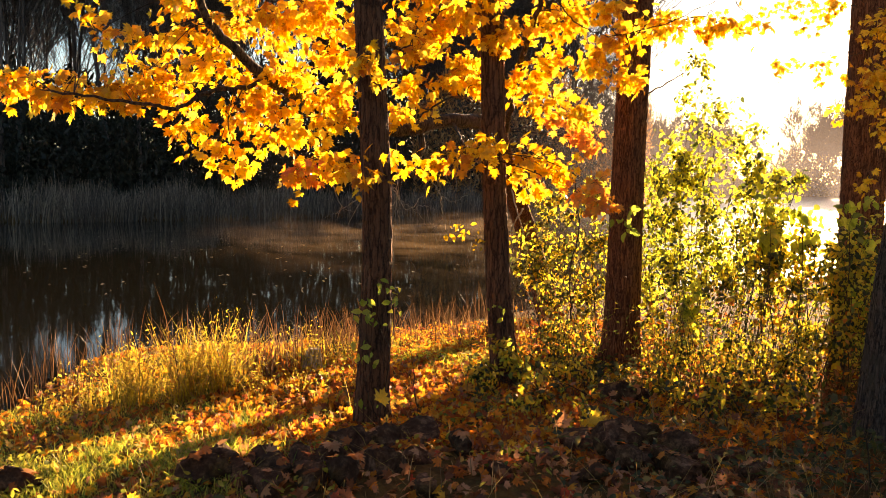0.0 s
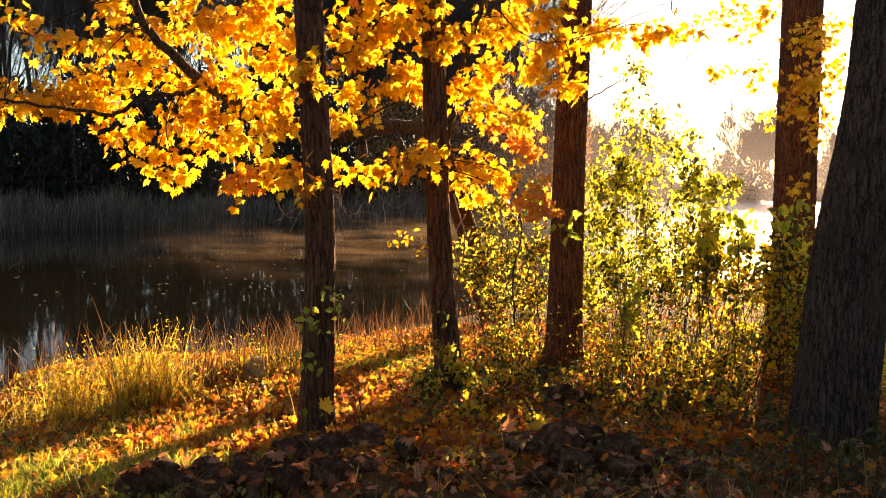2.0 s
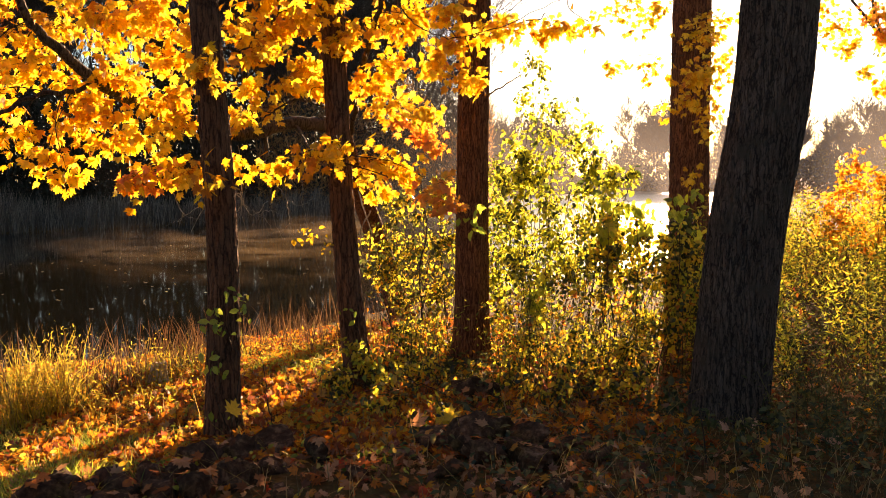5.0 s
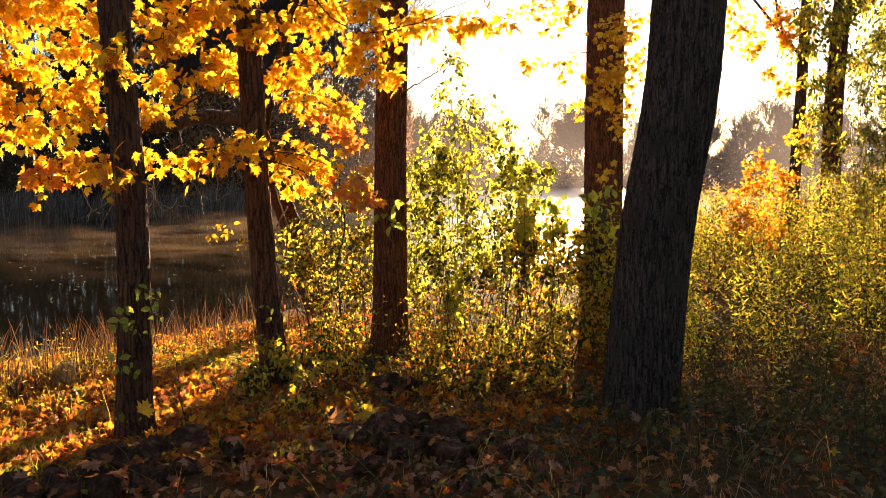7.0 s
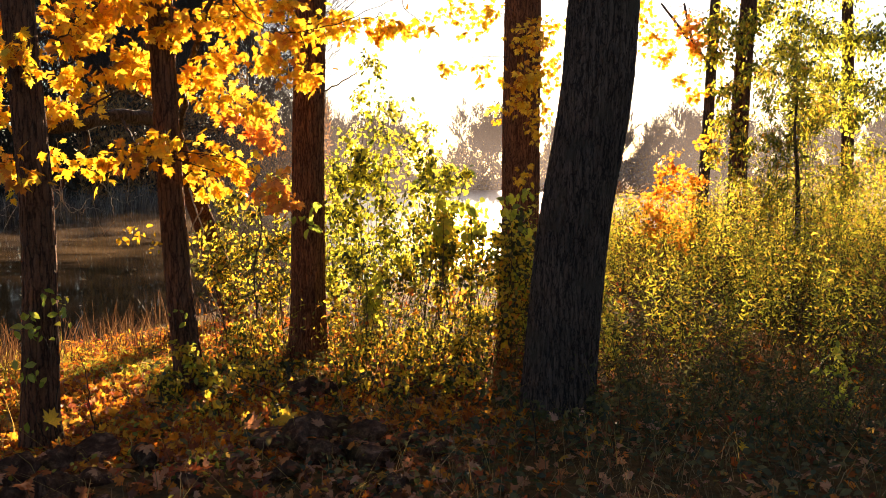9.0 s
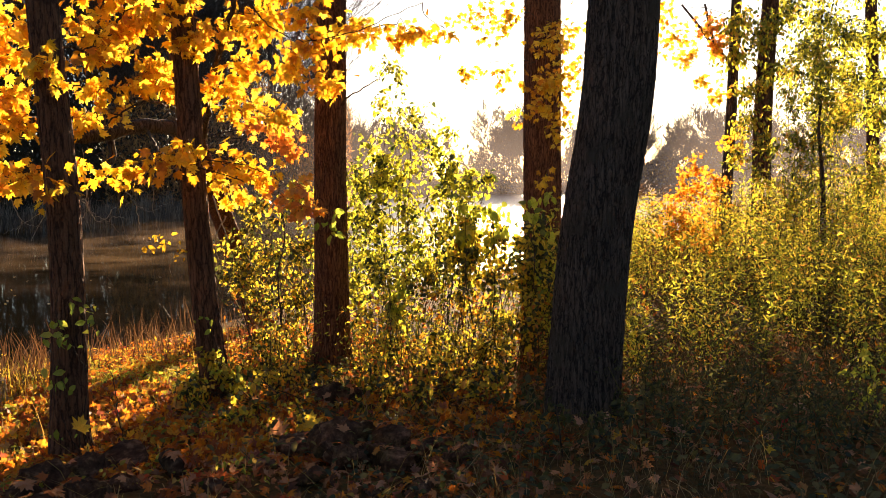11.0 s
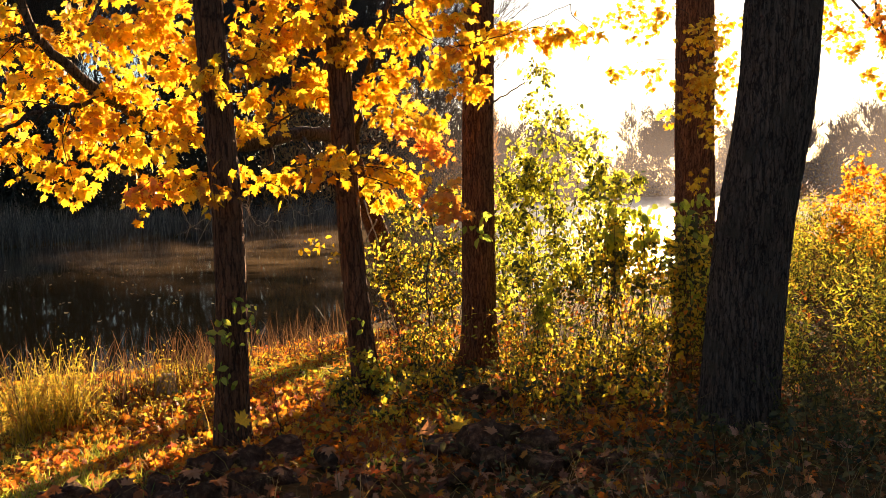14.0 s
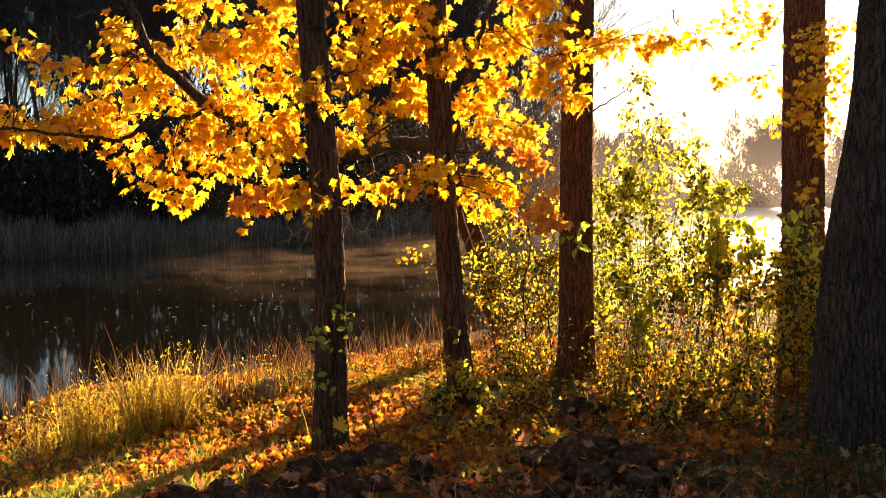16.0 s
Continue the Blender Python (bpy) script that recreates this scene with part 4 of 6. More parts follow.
BUSH_SPIRE = [
    (2.29, 8.18, 2.72, 0.09), (2.34, 8.17, 2.51, 0.13), (2.20, 8.21, 2.35, 0.14), (2.44, 8.14, 2.27, 0.14),
    (2.61, 7.98, 2.08, 0.16), (2.30, 8.18, 2.11, 0.22), (2.50, 8.02, 1.92, 0.19),
]
shrub("slender_shrub", BUSH_SPIRE, (2.38, 8.13), MAT_SHRUB, "slender shrub with sparse small green leaves", 38, per=420, size=0.05, stems=6)
BUSH_MID = [
    (2.82, 7.27, 0.94, 0.22), (2.50, 7.39, 0.69, 0.27), (2.07, 7.52, 0.44, 0.24), (2.84, 7.05, 0.57, 0.24),
    (2.33, 7.03, 0.26, 0.25), (1.92, 7.15, 0.12, 0.21), (2.65, 6.70, 0.21, 0.20), (3.10, 6.94, 0.86, 0.15),
    (3.00, 6.76, 0.46, 0.15), (2.25, 6.52, 0.04, 0.18), (1.76, 7.60, 0.45, 0.12), (2.75, 7.28, 1.20, 0.16),
    (3.00, 7.18, 1.16, 0.18), (3.16, 7.02, 1.02, 0.19), (2.90, 7.06, 0.82, 0.18), (3.30, 7.08, 1.12, 0.16),
    (3.22, 6.84, 0.72, 0.18), (2.62, 7.24, 0.98, 0.18),
]
shrub("shrub", BUSH_MID, (2.48, 7.08), MAT_GREEN, "dense thicket shrub with yellow-green leaves and brown stems", 32, per=860, size=0.053, shade=0.2)
BUSH_LEFT = [
    (1.07, 8.94, 1.37, 0.19), (0.95, 8.95, 0.98, 0.23), (1.29, 8.91, 0.97, 0.23), (1.43, 8.88, 1.36, 0.14),
    (1.09, 8.73, 0.54, 0.25), (1.41, 8.69, 0.48, 0.18), (1.08, 8.33, 0.16, 0.21), (1.39, 8.28, 0.10, 0.17),
    (1.11, 7.52, 0.00, 0.17), (1.29, 7.29, -0.01, 0.14), (0.95, 7.74, -0.06, 0.12), (1.46, 7.26, 0.01, 0.11),
    (1.57, 8.86, 1.02, 0.17), (1.55, 8.66, 0.67, 0.18), (1.01, 8.74, 0.77, 0.20), (0.84, 8.96, 0.75, 0.14),
]
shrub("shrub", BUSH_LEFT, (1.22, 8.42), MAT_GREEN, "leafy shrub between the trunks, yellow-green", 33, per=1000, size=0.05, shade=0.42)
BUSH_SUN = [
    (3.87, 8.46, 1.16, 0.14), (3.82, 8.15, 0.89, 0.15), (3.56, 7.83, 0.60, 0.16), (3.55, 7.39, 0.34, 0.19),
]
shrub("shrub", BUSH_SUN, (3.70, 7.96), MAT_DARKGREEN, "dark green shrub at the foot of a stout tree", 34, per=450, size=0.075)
SUN_VINE = [
    (3.30, 7.29, 1.35, 0.12), (3.45, 7.22, 1.47, 0.10), (3.11, 6.84, 1.39, 0.07), (3.20, 6.60, 1.14, 0.10),
    (3.10, 6.66, 0.84, 0.12), (3.12, 6.53, 0.50, 0.12),
]
shrub("climbing_shrub", SUN_VINE, (3.3, 7.0), MAT_BROAD, "broad-leaved green climber beside a stout tree", 61, per=100, size=0.08, stems=4)
DROOPING = [
    (2.60, 7.03, 1.45, 0.07), (2.76, 6.97, 1.40, 0.08), (2.86, 6.94, 1.31, 0.07), (2.63, 7.02, 1.28, 0.09),
    (2.55, 7.05, 1.18, 0.08), (2.82, 6.95, 1.18, 0.06),
]
shrub("drooping_shrub", DROOPING, (2.55, 7.1), MAT_BROAD, "drooping sprays of broad backlit leaves before the bright water", 62, per=150, size=0.09, stems=4)
FRONT = [
    (0.30, 6.45, 0.12, 0.12), (0.55, 6.75, 0.18, 0.14), (0.72, 6.35, 0.14, 0.14), (0.95, 6.70, 0.20, 0.15),
    (0.62, 5.98, 0.08, 0.12), (1.55, 6.15, 0.16, 0.14), (1.80, 5.95, 0.12, 0.13), (2.05, 6.25, 0.22, 0.16),
    (2.25, 5.95, 0.14, 0.13), (2.50, 6.20, 0.20, 0.15), (0.30, 6.95, 0.14, 0.12), (1.15, 6.55, 0.14, 0.12),
    (0.96, 5.70, 0.10, 0.08), (0.74, 5.60, 0.09, 0.08),
]
shrub("low_shrub", FRONT, (1.3, 6.3), MAT_GREEN, "low yellow-green shoots at the front of the thicket", 63, per=460, size=0.05, shade=0.1)
LIME = [(1.91, 6.94, 0.68, 0.06), (1.90, 6.92, 0.56, 0.05), (1.96, 6.9, 0.8, 0.05)]
shrub("young_plant", LIME, (1.92, 6.93), MAT_BROAD, "young plant with bright lime green leaves", 64, per=200, size=0.08, stems=4)
LIME_FRONT = [(4.37, 4.50, 0.20, 0.08), (4.52, 4.62, 0.30, 0.08), (4.75, 4.95, 0.26, 0.09)]
shrub("young_plant", LIME_FRONT, (4.5, 4.65), MAT_BROAD, "young lime green plant in the shaded grass", 65, per=240, size=0.06, stems=4)
BUSH_LOW = [
    (0.88, 7.55, 0.06, 0.16), (1.10, 7.12, -0.10, 0.14), (1.35, 7.48, 0.04, 0.14), (1.08, 7.93, 0.18, 0.16),
    (0.71, 7.16, -0.09, 0.11), (1.48, 7.05, -0.11, 0.11), (1.70, 6.79, -0.03, 0.15), (2.00, 6.61, -0.05, 0.15),
    (2.30, 6.40, -0.02, 0.15), (2.58, 6.29, 0.02, 0.13),
]
shrub("low_shrub", BUSH_LOW, (1.52, 7.04), MAT_GREEN, "low olive green shrubs under the thicket", 39, per=500, size=0.055, shade=0.1)
SHOOTS = [
    (0.38, 6.79, 0.00, 0.09), (0.28, 6.89, 0.12, 0.06), (0.55, 6.98, 0.15, 0.07), (0.45, 6.88, 0.35, 0.05),
]
shrub("foot_shoots", SHOOTS, (0.41, 6.89), MAT_GREEN, "yellow-green shoots round the foot of a slender tree", 51, per=900, size=0.055, stems=6)
FOOT_PLANTS = [
    (2.44, 5.37, 0.20, 0.10), (2.28, 4.73, 0.28, 0.05), (2.72, 4.55, 0.27, 0.06), (2.99, 4.86, 0.28, 0.10),
    (2.35, 4.42, 0.28, 0.05),
]
shrub("foot_plants", FOOT_PLANTS, (2.55, 4.78), MAT_DARKGREEN, "dark low plants at the foot of a large tree", 52, per=350, size=0.045, stems=6)
SAPLING = [
    (6.16, 9.12, 1.74, 0.14), (6.24, 9.06, 1.48, 0.25), (6.03, 9.20, 1.34, 0.19), (6.45, 8.91, 1.50, 0.16),
    (6.03, 8.96, 1.09, 0.22), (5.90, 9.04, 0.96, 0.16), (6.20, 8.84, 1.03, 0.22),
]
shrub("sapling", SAPLING, (6.14, 9.02), MAT_SAPLING, "small maple sapling with bright orange leaves", 35, per=520, size=0.047, template=MAPLES[0], category="tree")
BUSH_RIGHT = [
    (7.23, 8.29, 1.78, 0.31), (7.19, 7.65, 1.67, 0.30), (7.69, 8.55, 2.18, 0.24), (7.02, 7.12, 1.50, 0.26),
    (7.08, 8.42, 1.49, 0.28), (7.54, 7.31, 1.79, 0.36), (6.86, 8.60, 1.55, 0.16),
    (6.83, 8.13, 2.45, 0.22), (7.05, 7.94, 2.65, 0.24), (6.82, 8.15, 2.02, 0.28), (7.12, 7.89, 2.08, 0.26),
    (7.22, 7.80, 2.40, 0.24), (7.02, 7.96, 3.05, 0.18), (6.80, 8.17, 2.85, 0.14),
]
bush = shrub("shrub", BUSH_RIGHT, (7.23, 7.99), MAT_WEED, "tall yellow-green willow-like shrub among the weeds", 36, per=900, size=0.07, template=LANCE)
b = Build()
p = smooth_path([(7.05, 7.93, 0.1), (7.07, 7.91, 1.0), (7.06, 7.92, 1.6), (7.03, 7.95, 2.1), (7.05, 7.94, 2.5)], 5)
b.tube(p, np.linspace(0.034, 0.012, len(p)), 7)
part("stem", b, MAT_TWIG, bush)
BUSH_DRY = [
    (7.35, 11.91, 1.32, 0.21), (6.89, 11.02, 0.99, 0.22), (6.27, 10.23, 0.81, 0.18),
]
shrub("dry_shrub", BUSH_DRY, (6.84, 11.06), MAT_RUSSET, "dry brown shrub at the meadow's edge", 37, per=1300, size=0.05, template=LANCE)


# ---- grasses ----
def on_ground(rng, n, x0, x1, y0, y1, lo=0.05, hi=99.0, sink=0.01):
    x, y = rng.uniform(x0, x1, n), rng.uniform(y0, y1, n)
    d = shore_distance(x, y)
    w = (d > lo) & (d < hi)
    x, y = x[w], y[w]
    return np.stack([x, y, height(x, y) - sink], 1)


def patchy(rng, pos, scale, keep):
    """Thins places out in uneven patches."""
    n = np.array([noise.noise(Vector((p[0] * scale, p[1] * scale, 3.7))) for p in pos])
    return pos[n + rng.normal(0, 0.12, len(pos)) > keep]


rng = np.random.default_rng(21)
b = Build()
p = patchy(rng, on_ground(rng, 20000, -4.5, 1.6, 4.2, 11.5, 0.1), 1.3, 0.02)
p = p[(p[:, 1] > 5.6) | (p[:, 0] < -1.3)]
blades(b, rng, p, rng.uniform(0.04, 0.13, len(p)), 0.006, 0.6, 1.0)
p = patchy(rng, on_ground(rng, 13000, -4.5, -1.0, 3.6, 6.6, 0.1), 1.0, -0.1)
blades(b, rng, p, rng.uniform(0.03, 0.09, len(p)), 0.006, 0.7, 1.0)
p = patchy(rng, on_ground(rng, 6500, -4.4, 0.6, 4.2, 9.0, 0.1), 1.7, 0.0)
n = len(p)
scatter(b, OVAL, p + np.column_stack([np.zeros((n, 2)), rng.uniform(0.01, 0.1, n)]), rng.normal(0, 1, (n, 3)) * (1, 1, 0.5), rng.normal(0, 0.7, (n, 3)) + (0, -0.3, 0.7), rng.uniform(0.025, 0.055, n))
solo("grass", b, MAT_GRASS, "short yellow-green autumn grass on the bank", "grass", kind="stuff")

b = Build()
tb = Build()
for x, y, r, n, h in ((-2.82, 6.95, 0.22, 110, 0.28), (-2.62, 7.15, 0.22, 220, 0.38), (-2.35, 7.2, 0.22, 180, 0.34), (-2.0, 7.05, 0.2, 360, 0.56), (-1.78, 7.2, 0.2, 280, 0.5), (-1.68, 7.75, 0.25, 220, 0.42), (-1.48, 8.25, 0.3, 240, 0.4), (-0.95, 8.3, 0.3, 220, 0.4), (-2.3, 7.9, 0.4, 200, 0.36), (-0.5, 8.9, 0.35, 160, 0.35)):
    for k, build in ((0.45, b), (0.55, tb)):
        m = int(n * k * 0.14)
        q = rng.normal(0, 0.5, (m, 2)) * r * rng.uniform(0.2, 1.2, (m, 1)) + (x, y)
        p = np.column_stack([q, height(q[:, 0], q[:, 1]) - 0.02])
        blades(build, rng, p, rng.uniform(0.25, 1.1, m) * h, 0.007, 0.35, 0.8)
lb = Build()
p = np.column_stack([rng.normal(-2.2, 0.6, 9000), rng.normal(4.95, 0.3, 9000)])
p = np.column_stack([p, height(p[:, 0], p[:, 1]) - 0.01])
p = patchy(rng, p, 2.2, -0.12)
blades(lb, rng, p, rng.uniform(0.03, 0.11, len(p)), 0.006, 0.7, 1.0)
p = np.column_stack([rng.normal(-1.35, 0.28, 5200), rng.normal(5.5, 0.5, 5200)])
p = patchy(rng, np.column_stack([p, height(p[:, 0], p[:, 1]) - 0.01]), 2.4, 0.0)
blades(lb, rng, p, rng.uniform(0.04, 0.14, len(p)), 0.007, 0.65, 1.0)
p = np.column_stack([rng.normal(-0.1, 0.45, 3200), rng.normal(8.2, 0.3, 3200)])
p = patchy(rng, np.column_stack([p, height(p[:, 0], p[:, 1]) - 0.01]), 1.8, -0.05)
blades(lb, rng, p, rng.uniform(0.05, 0.16, len(p)), 0.007, 0.6, 0.9)
solo("fresh_grass", lb, MAT_LIME, "fresh lime green grass in a sunlit patch", "grass", kind="stuff")
solo("tall_grass", tb, MAT_GRASS, "tall yellow-green grass tufts near the waterline", "grass", kind="stuff")
solo("dry_grass", b, MAT_STRAW, "tall golden dry grass stems near the waterline", "grass", kind="stuff")

b = Build()
p = patchy(rng, on_ground(rng, 1500, -3.2, 2.6, 8.6, 15.5, -0.1, 1.6, 0.05), 1.3, 0.05)
blades(b, rng, p, rng.uniform(0.15, 0.5, len(p)) * rng.uniform(0.7, 1.2, len(p)), 0.008, 0.25, 0.5)
p = patchy(rng, on_ground(rng, 2800, -1.2, 4.0, 9.6, 15.6, -0.1, 4.5, 0.04), 1.4, 0.0)
blades(b, rng, p, rng.uniform(0.05, 0.3, len(p)), 0.008, 0.5, 0.9)
TUFTS = [
    (-2.32, 6.75, 0.10, 180.00, 0.5), (-2.59, 6.74, 0.13, 50.00, 0.36), (-2.51, 6.93, 0.10, 40.00, 0.40),
    (-2.27, 6.94, 0.10, 40.00, 0.40), (-1.93, 6.86, 0.10, 170.00, 0.6), (-1.79, 6.96, 0.10, 190.00, 0.66),
    (-1.17, 7.74, 0.14, 70.00, 0.44), (-1.52, 6.97, 0.14, 46.00, 0.30), (-2.08, 6.76, 0.14, 30.00, 0.28),
    (-1.34, 6.98, 0.20, 40.00, 0.22), (-0.84, 8.13, 0.12, 30.00, 0.24), (-2.80, 6.73, 0.12, 24.00, 0.24),
    (-0.22, 8.43, 0.22, 60.00, 0.26), (0.22, 8.59, 0.22, 60.00, 0.26),
]
REEDS = [
    (-1.81, 7.83, 0.16, 70.00, 0.48), (-1.56, 7.84, 0.16, 70.00, 0.48), (-1.33, 7.97, 0.14, 50.00, 0.46),
    (-0.98, 8.44, 0.16, 110.00, 0.52), (-0.77, 8.54, 0.14, 50.00, 0.50), (-2.06, 7.15, 0.12, 14.00, 0.90),
    (-2.90, 7.54, 0.14, 20.00, 0.50), (-2.65, 8.03, 0.12, 12.00, 0.50), (-0.29, 8.96, 0.25, 44.00, 0.40),
    (0.23, 9.21, 0.25, 50.00, 0.42), (0.53, 9.40, 0.20, 30.00, 0.42),
]
for x, y, spread, n, h in REEDS:
    n = int(n)
    q = np.column_stack([rng.normal(x, spread, n), rng.normal(y, 0.25, n)])
    blades(b, rng, np.column_stack([q, height(q[:, 0], q[:, 1]) - 0.02]), rng.uniform(0.5, 1.15, n) * h, 0.009, 0.22, 0.4)
k = 900
line = LAKE[4:16]
t = rng.uniform(0, len(line) - 1, k)
q = np.stack([np.interp(t, np.arange(len(line)), line[:, c]) for c in (0, 1)], 1) + rng.normal(0, 0.12, (k, 2))
q = q[np.sin(t * 5.3) + 0.6 * np.sin(t * 13.1 + 1) + rng.normal(0, 0.5, k) > 0.1]
blades(b, rng, np.column_stack([q, np.full(len(q), WATER_Z - 0.03)]), rng.uniform(0.3, 1.0, len(q)) * 0.62, 0.008, 0.18, 0.3)
solo("sedge", b, MAT_RUSSET, "russet sedge and reeds along the waterline", "reeds", kind="stuff")

b = Build()
p = patchy(rng, on_ground(rng, 9000, 0.6, 9.0, 2.6, 7.6, 0.1), 1.1, -0.1)
blades(b, rng, p, rng.uniform(0.05, 0.2, len(p)), 0.005, 0.5, 1.0)
p = on_ground(rng, 700, -1.0, 2.0, 4.2, 8.0, 0.1)
blades(b, rng, p, rng.uniform(0.06, 0.2, len(p)), 0.006, 0.4, 0.8)
p = patchy(rng, on_ground(rng, 5500, 1.4, 9.0, 2.6, 7.2, 0.1), 1.8, -0.1)
blades(b, rng, p, rng.uniform(0.08, 0.3, len(p)), 0.005, 0.6, 1.1)
solo("shaded_grass", b, MAT_WITHERED, "sparse bent brown grass in the shade", "grass", kind="stuff")

b = Build()
p = patchy(rng, on_ground(rng, 21000, -1.2, 9.0, 2.6, 8.6, 0.1), 1.6, -0.15)
p = p[(p[:, 0] > 0.25 + 1.3 * rng.uniform(0, 1, len(p)) * (p[:, 1] < 5.6)) | (p[:, 1] < 4.0)]
n = len(p)
scatter(b, OVAL, p + np.column_stack([np.zeros((n, 2)), rng.uniform(0.01, 0.16, n)]), rng.normal(0, 1, (n, 3)) * (1, 1, 0.4), rng.normal(0, 0.4, (n, 3)) + (0, -0.2, 1), rng.uniform(0.03, 0.075, n))
solo("ground_plants", b, MAT_DARKGREEN, "low dark green leafy ground plants", "plants", kind="stuff")

b = Build()
k = 12000
s = rng.uniform(0, 1, k)
line = smooth_path(LAKE[23:30], 10)[::-1]
t = s * (len(line) - 1)
q = np.stack([np.interp(t, np.arange(len(line)), line[:, c]) for c in (0, 1)], 1)
away = rng.uniform(-0.6, 4.5, k)
q = q + np.stack([-0.35 * away, away * 0.95], 1)
p = np.column_stack([q, np.maximum(height(q[:, 0], q[:, 1]), WATER_Z - 0.1) - 0.05])
blades(b, rng, p, rng.uniform(0.5, 1.0, k) * (1.7 + 0.35 * np.sin(q[:, 0] * 1.3) + 0.3 * np.sin(q[:, 0] * 3.7 + 1)), 0.032, 0.2, 0.22)
solo("cattails", b, MAT_REED, "grey-brown cattail reeds along the far shore", "reeds", kind="stuff")

# weeds on the right: stems with narrow leaves
b, lb = Build(), Build()


def weeds(stem_b, leaf_b, rng, p, hgt, leaves_each, size):
    n = len(p)
    a = rng.uniform(0, 2 * np.pi, n)
    tilt = np.stack([np.cos(a), np.sin(a)], 1) * rng.uniform(0.0, 0.6, n)[:, None]
    top = p + np.column_stack([tilt * hgt[:, None], hgt])
    for i in range(n):
        stem_b.tube(np.stack([p[i], (p[i] + top[i]) / 2 + rng.normal(0, 0.03, 3), top[i]]), (0.004, 0.003, 0.0018), 3, False)
    u = rng.uniform(0.08, 1.0, (n, leaves_each)) ** 0.62
    pos = (p[:, None] + (top - p)[:, None] * u[..., None]).reshape(-1, 3)
    pos = pos + rng.normal(0, 0.045, pos.shape)
    m = len(pos)
    c = rng.uniform(0, 2 * np.pi, m)
    tip = np.stack([np.cos(c), np.sin(c), rng.normal(0.45, 0.7, m)], 1)
    face = rng.normal(0, 0.7, (m, 3)) + (-0.2, -0.5, 0.5)
    w = rng.uniform(0, 1, m) < 0.3
    scatter(leaf_b, LANCE, (pos + tip * 0.01)[~w], tip[~w], face[~w], rng.uniform(0.5, 1.4, int((~w).sum())) * size)
    scatter(leaf_b, OVAL, (pos + tip * 0.02)[w], tip[w], face[w], rng.uniform(0.35, 0.75, int(w.sum())) * size)
    return top


gb, gl, gs = Build(), Build(), Build()
for x, y, spread, n, h in TUFTS:
    n = int(n * 0.34)
    q = np.column_stack([rng.normal(x, spread * 0.75, n), rng.normal(y, spread * 0.6, n)])
    q = np.column_stack([q, height(q[:, 0], q[:, 1]) - 0.02])
    half = n * 4 // 5
    weeds(gb, gl, rng, q[:half], rng.uniform(0.4, 1.1, half) * h, 20, 0.034)
    q = q + rng.normal(0, 0.06, (n, 3)) * (1, 1, 0)
    blades(gs, rng, q, rng.uniform(0.3, 1.25, n) * h, 0.006, 0.25, 0.5)
tuft = thing("bank_weeds", (-2.2, 7.7, 0.0), "golden yellow weeds and grass tufts on the bank", "weeds", kind="stuff")
tagged(part("stem", gb, MAT_STRAW, tuft), kind="stuff")
tagged(part("blade", gs, MAT_TUFT, tuft), kind="stuff")
part("foliage", gl, MAT_TUFT, tuft)
p = on_ground(rng, 1700, 3.3, 14.5, 5.0, 13.5, 0.3)
p = p[(p[:, 0] > np.where(np.hypot(p[:, 0], p[:, 1]) < 7.4, 0.42, 0.47) * p[:, 1]) & (p[:, 0] < 1.35 * p[:, 1]) & (np.hypot(p[:, 0], p[:, 1]) > 6.5)]
p = patchy(rng, p, 0.9, -0.3)
dist = np.hypot(p[:, 0], p[:, 1])
tops = weeds(b, lb, rng, p, np.clip(0.85 + 0.17 * (dist - 6.6), 0.3, 1.55) * np.interp(p[:, 0] / p[:, 1], (0.5, 0.66, 0.8), (0.74, 0.8, 1.0)) * rng.uniform(0.7, 1.2, len(p)), 125, 0.05)
p2 = on_ground(rng, 80, 1.2, 3.4, 6.5, 7.6, 0.3)
p2 = p2[open_strip(p2 + (0, 0, 0.4))]
weeds(b, lb, rng, p2, rng.uniform(0.4, 1.0, len(p2)), 60, 0.045)
p3 = on_ground(rng, 900, 2.6, 8.5, 3.8, 7.5, 0.3)
p3 = p3[(np.hypot(p3[:, 0], p3[:, 1]) > 5.5 + 0.5 * np.sin(p3[:, 0] * 3.1)) & (np.hypot(p3[:, 0], p3[:, 1]) < 6.9) & (p3[:, 0] > 0.56 * p3[:, 1])]
hb = Build()
weeds(b, hb, rng, p3, rng.uniform(0.15, 0.5, len(p3)), 40, 0.042)
w = thing("weeds", (7.0, 8.0, 0.0), "dense yellowing goldenrod weeds with thin leaves", "weeds", kind="stuff")
tagged(part("stem", b, MAT_DARKGREEN, w), kind="stuff")
part("foliage", lb, MAT_WEED, w)
# low herbs get a darker leaf colour in place of the trees' shadow
part("low_foliage", hb, MAT_DARKGREEN, w, "leaves of low herbs, coloured dark for tree shade")
pb = Build()
for t in tops[dist > 9.0][::5]:
    n = 26
    q = t + rng.normal(0, 1, (n, 3)) * (0.06, 0.06, 0.07)
    scatter(pb, LANCE, q, rng.normal(0, 0.6, (n, 3)) + (0, 0, 0.5), rng.normal(0, 1, (n, 3)), rng.uniform(0.03, 0.06, n))
part("seed_head", pb, MAT_PLUME, w, "pale fluffy seed heads")

